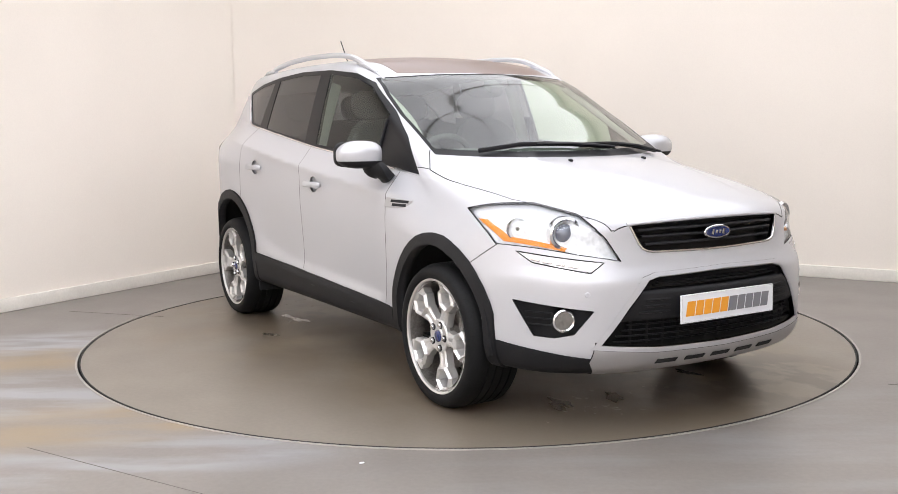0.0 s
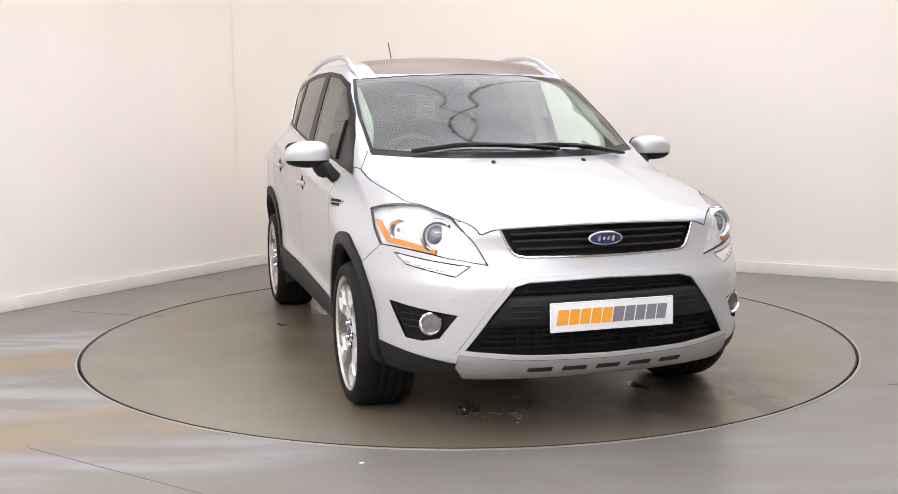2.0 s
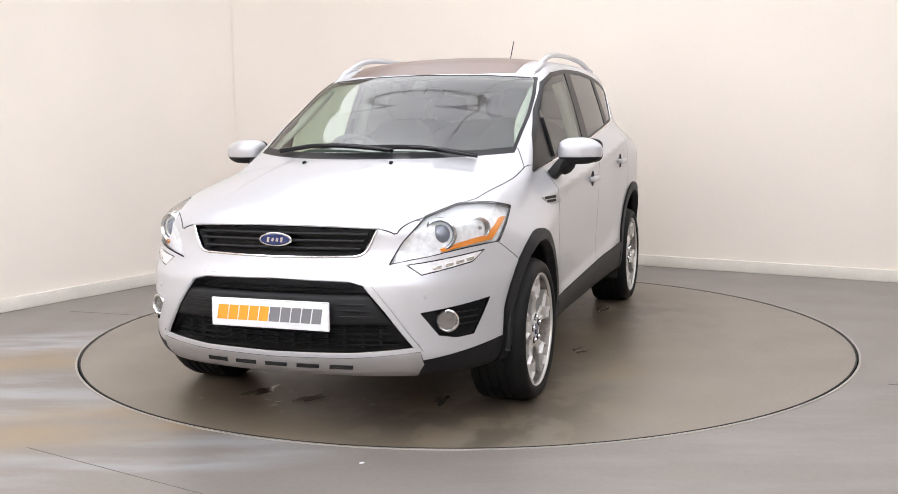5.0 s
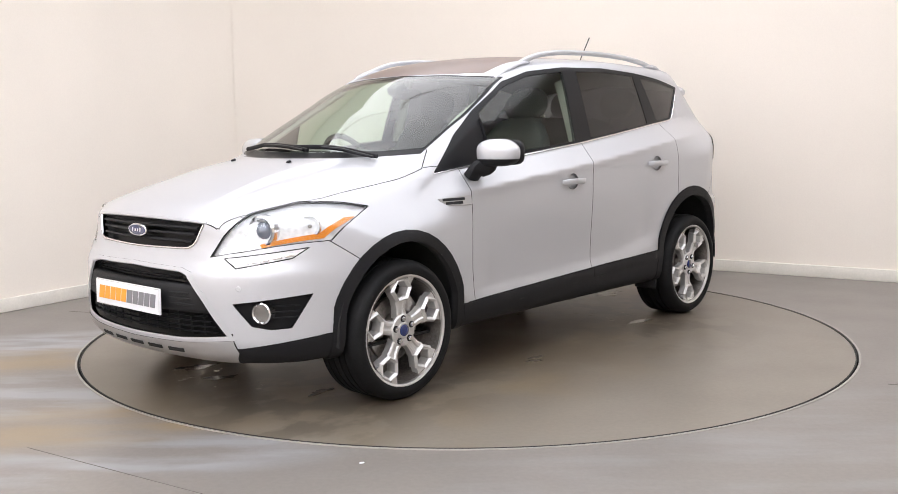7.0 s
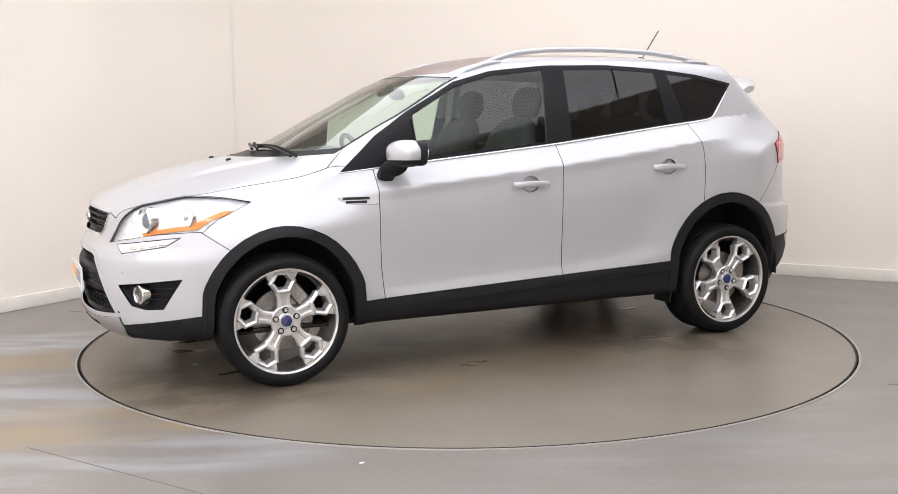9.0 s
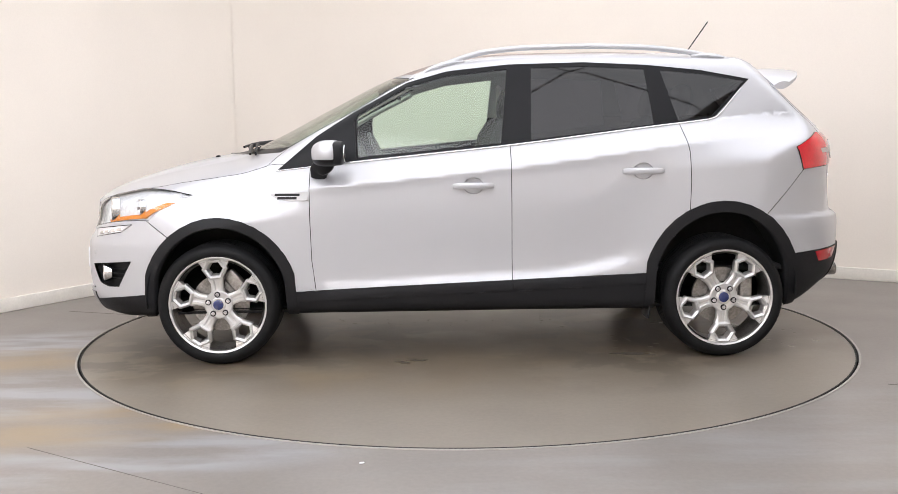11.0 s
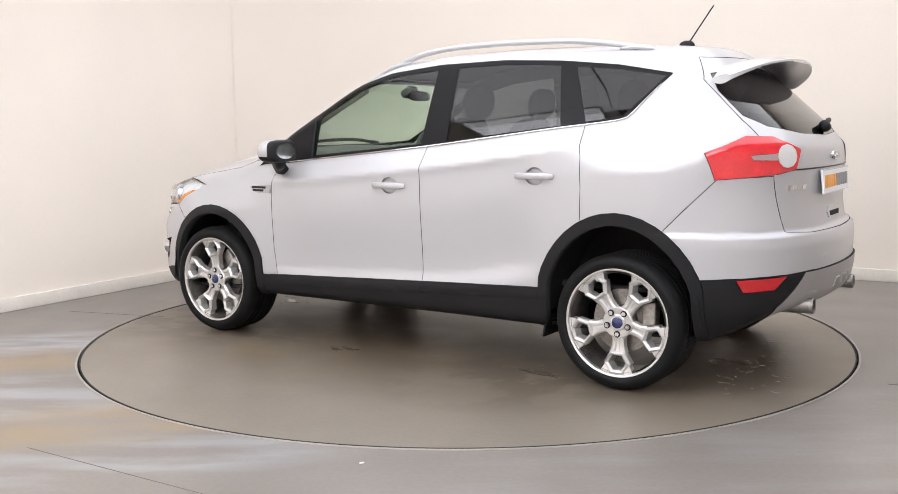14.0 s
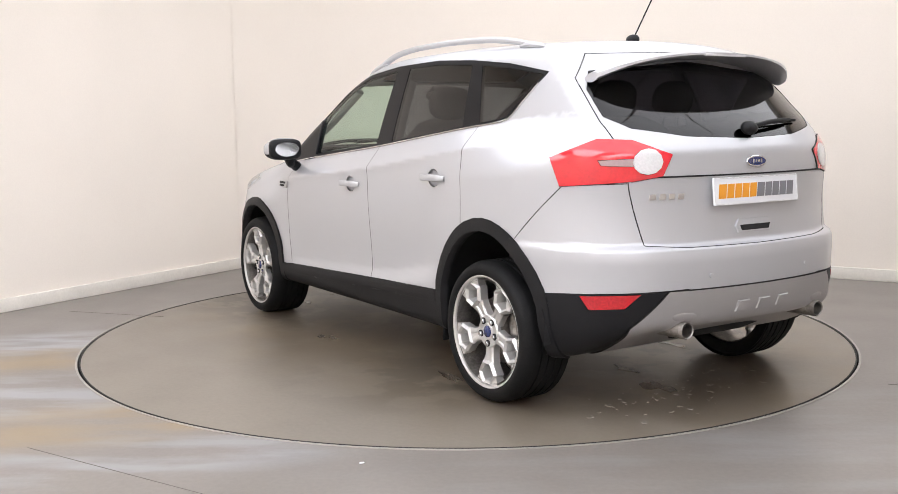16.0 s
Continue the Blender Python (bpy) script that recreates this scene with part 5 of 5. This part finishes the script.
        part("skid_rib", bm, SKID, panels["skid_plate@r"], "raised rib on the skid plate")
    # silencer and rear axle beam, low under the boot
    bm = bmesh.new()
    blob(bm, (0.30, 0.80, 0.16), pose(-1.78, 0, 0.37), 3.0, 24)
    part("silencer", bm, DARK, car, "dull steel exhaust silencer")
    bm = bmesh.new()
    sweep(bm, [(-1.345, -0.62, 0.30), (-1.36, 0, 0.27), (-1.345, 0.62, 0.30)], 0.08, 0.07, 10)
    part("rear_axle", bm, DARK, car, "dark rear axle beam")
    # aerial
    b, n = top_at(-1.335, 0, 0.0)
    bm = bmesh.new()
    blob(bm, (0.085, 0.038, 0.050), Matrix.Translation(b + Vector((0, 0, 0.008))), 2.2, 16)
    a = part("aerial", bm, PLASTIC, car, "black roof aerial")
    bm = bmesh.new()
    sweep(bm, [b + Vector((-0.01, 0, 0.02)), b + Vector((-0.045, 0, 0.07)), b + Vector((-0.14, 0, 0.205))], 0.007, 0.007, 8)
    part("aerial_mast", bm, PLASTIC, a, "thin aerial mast")


def seat(car, x, y, wide, label, heads=1):
    bm = bmesh.new()
    blob(bm, (0.52, wide, 0.20), pose(x, y, 0.68, 0, -6, 0), 3.5, 20)
    st = part("seat", bm, FABRIC, car, label)
    bm = bmesh.new()
    blob(bm, (0.17, wide, 0.66), pose(x - 0.30, y, 0.98, 0, -16, 0), 3.2, 24, lambda v: Vector((v.x - 0.03 * math.cos(v.y / wide * 6.3), v.y * (1 - 0.25 * max(0, v.z / 0.33) ** 2), v.z)))
    part("backrest", bm, FABRIC, st, "charcoal cloth backrest")
    for h in range(heads):
        yy = y + (h - (heads - 1) / 2) * wide / max(heads, 1)
        bm = bmesh.new()
        blob(bm, (0.10, 0.27, 0.19), pose(x - 0.43, yy, 1.375, 0, -10, 0), 2.6, 20)
        part("headrest", bm, FABRIC, st, "charcoal cloth headrest")
        for o in (-0.05, 0.05):
            bm = bmesh.new()
            sweep(bm, [(x - 0.41, yy + o, 1.24), (x - 0.42, yy + o, 1.33)], 0.012, 0.012, 8)
            part("headrest_post", bm, CHROME, st)


def interior(car):
    for y in (0.37, -0.37):
        seat(car, 0.16, y, 0.50, "charcoal cloth front seat")
    seat(car, -0.78, 0.0, 1.22, "charcoal cloth rear bench seat", 3)
    bm = bmesh.new()
    blob(bm, (0.62, 1.36, 0.30), pose(0.90, 0, 0.96), 4.0, 32, lambda v: Vector((v.x, v.y, v.z + 0.02 * math.cos(v.y * 4))))
    blob(bm, (0.22, 0.46, 0.10), pose(0.74, -0.37, 1.085), 2.8, 20)
    part("dashboard", bm, DASH, car, "dark grey moulded dashboard")
    m = Matrix.Translation((0.52, -0.37, 1.03)) @ face_pose((0, 0, 0), (-0.90, 0, 0.42))
    bm = bmesh.new()
    ring = [m @ Vector((0.185 * math.cos(2 * math.pi * i / 36), 0.185 * math.sin(2 * math.pi * i / 36), 0)) for i in range(36)]
    lathe(bm, [(0.185 + 0.016 * math.cos(2 * math.pi * k / 10), 0.016 * math.sin(2 * math.pi * k / 10)) for k in range(10)], 40, m, close=True)
    wh = part("steering_wheel", bm, DASH, car, "dark steering wheel on the driver's side")
    bm = bmesh.new()
    blob(bm, (0.15, 0.12, 0.05), m, 2.6, 16)
    part("wheel_boss", bm, DASH, wh)
    for a in (0, 180, 270):
        bm = bmesh.new()
        box(bm, (0.13, 0.035, 0.015), m @ pose(0, 0, 0, 0, 0, a) @ pose(0.115, 0, 0), 0.005)
        part("wheel_spoke", bm, SKID if a != 270 else DASH, wh)
    bm = bmesh.new()
    blob(bm, (0.03, 0.23, 0.065), pose(0.40, 0, 1.435, 0, 15, 0), 2.8, 20)
    im = part("interior_mirror", bm, GLOSS_BLACK, car, "black interior mirror")
    bm = bmesh.new()
    box(bm, (0.09, 0.075, 0.05), pose(0.475, 0, 1.462, 0, 28, 0), 0.012)
    part("mirror_mount", bm, DASH, im)
    bm = bmesh.new()
    box(bm, (2.6, 1.30, 0.03), pose(-0.45, 0, 0.45), 0.01)
    part("cabin_floor", bm, DASH, car, "dark cabin carpet")
    for s in (1, -1):
        # pale linings of the screen pillars and the door posts
        bm = bmesh.new()
        q = [on_skin((0.2, 0, 0.9), (0.2 + 1.2 * dx, s * 1.2 * dy, 0.9 + 1.2 * dz), -0.040)[0] for dx, dy, dz in ((0.72, 0.66, 0.20), (0.48, 0.66, 0.44), (0.15, 0.66, 0.62))]
        sweep(bm, smooth_path(q, 12), 0.05, 0.03, 8)
        part("pillar_lining", bm, LINING, car, "pale windscreen pillar lining")
        bm = bmesh.new()
        sweep(bm, [side_at(-0.25, z, s, -0.062)[0] for z in (1.16, 1.25, 1.4, 1.52)], 0.03, 0.09, 8, up=(0, 1, 0))
        part("post_lining", bm, LINING, car, "pale door post lining")
        for x0, x1 in ((0.82, -0.18), (-0.24, -0.95)):
            bm = bmesh.new()
            pts = [side_at(x0 + (x1 - x0) * t, 0.93 + 0.08 * (0.8 - x0 - (x1 - x0) * t), s, -0.110)[0] for t in (0, 0.33, 0.66, 1)]
            sweep(bm, pts, 0.06, 0.16, 8, up=(0, 0, 1), power=4)
            part("door_card", bm, DASH, car, "dark inner door card")


def details(car, panels):
    front_fittings(car, panels)
    screen_fittings(car)
    for s in (1, -1):
        side_fittings(car, s)
    rear_fittings(car, panels)
    interior(car)


# ---- build ----
floor = build_floor()
build_walls()
build_lamps()
turntable = build_turntable()
bm = bmesh.new()
blob(bm, (0.022, 0.012, 0.006), pose(SCRAP[0], SCRAP[1], 0.003, 0, 0, 25), 2.5, 10)
tagged(part("paper_scrap", bm, PLATE_WHITE, None, "tiny crumpled white paper scrap on the floor"), category="litter")
car = tagged(new("car"), "silver compact sport utility car on the turntable", "car")
car.empty_display_size = 0.2
panels = build_shell(car)
place_wheels(car)
details(car, panels)


def motions():
    walk(turntable, [(t, pose(0, 0, 0, 0, 0, a)) for t, a in TURN])
    walk(car, [(t, pose(0, 0, 0, 0, 0, a) @ pose(CAR_OFFSET[0], CAR_OFFSET[1], 0.0)) for t, a in TURN])


motions()
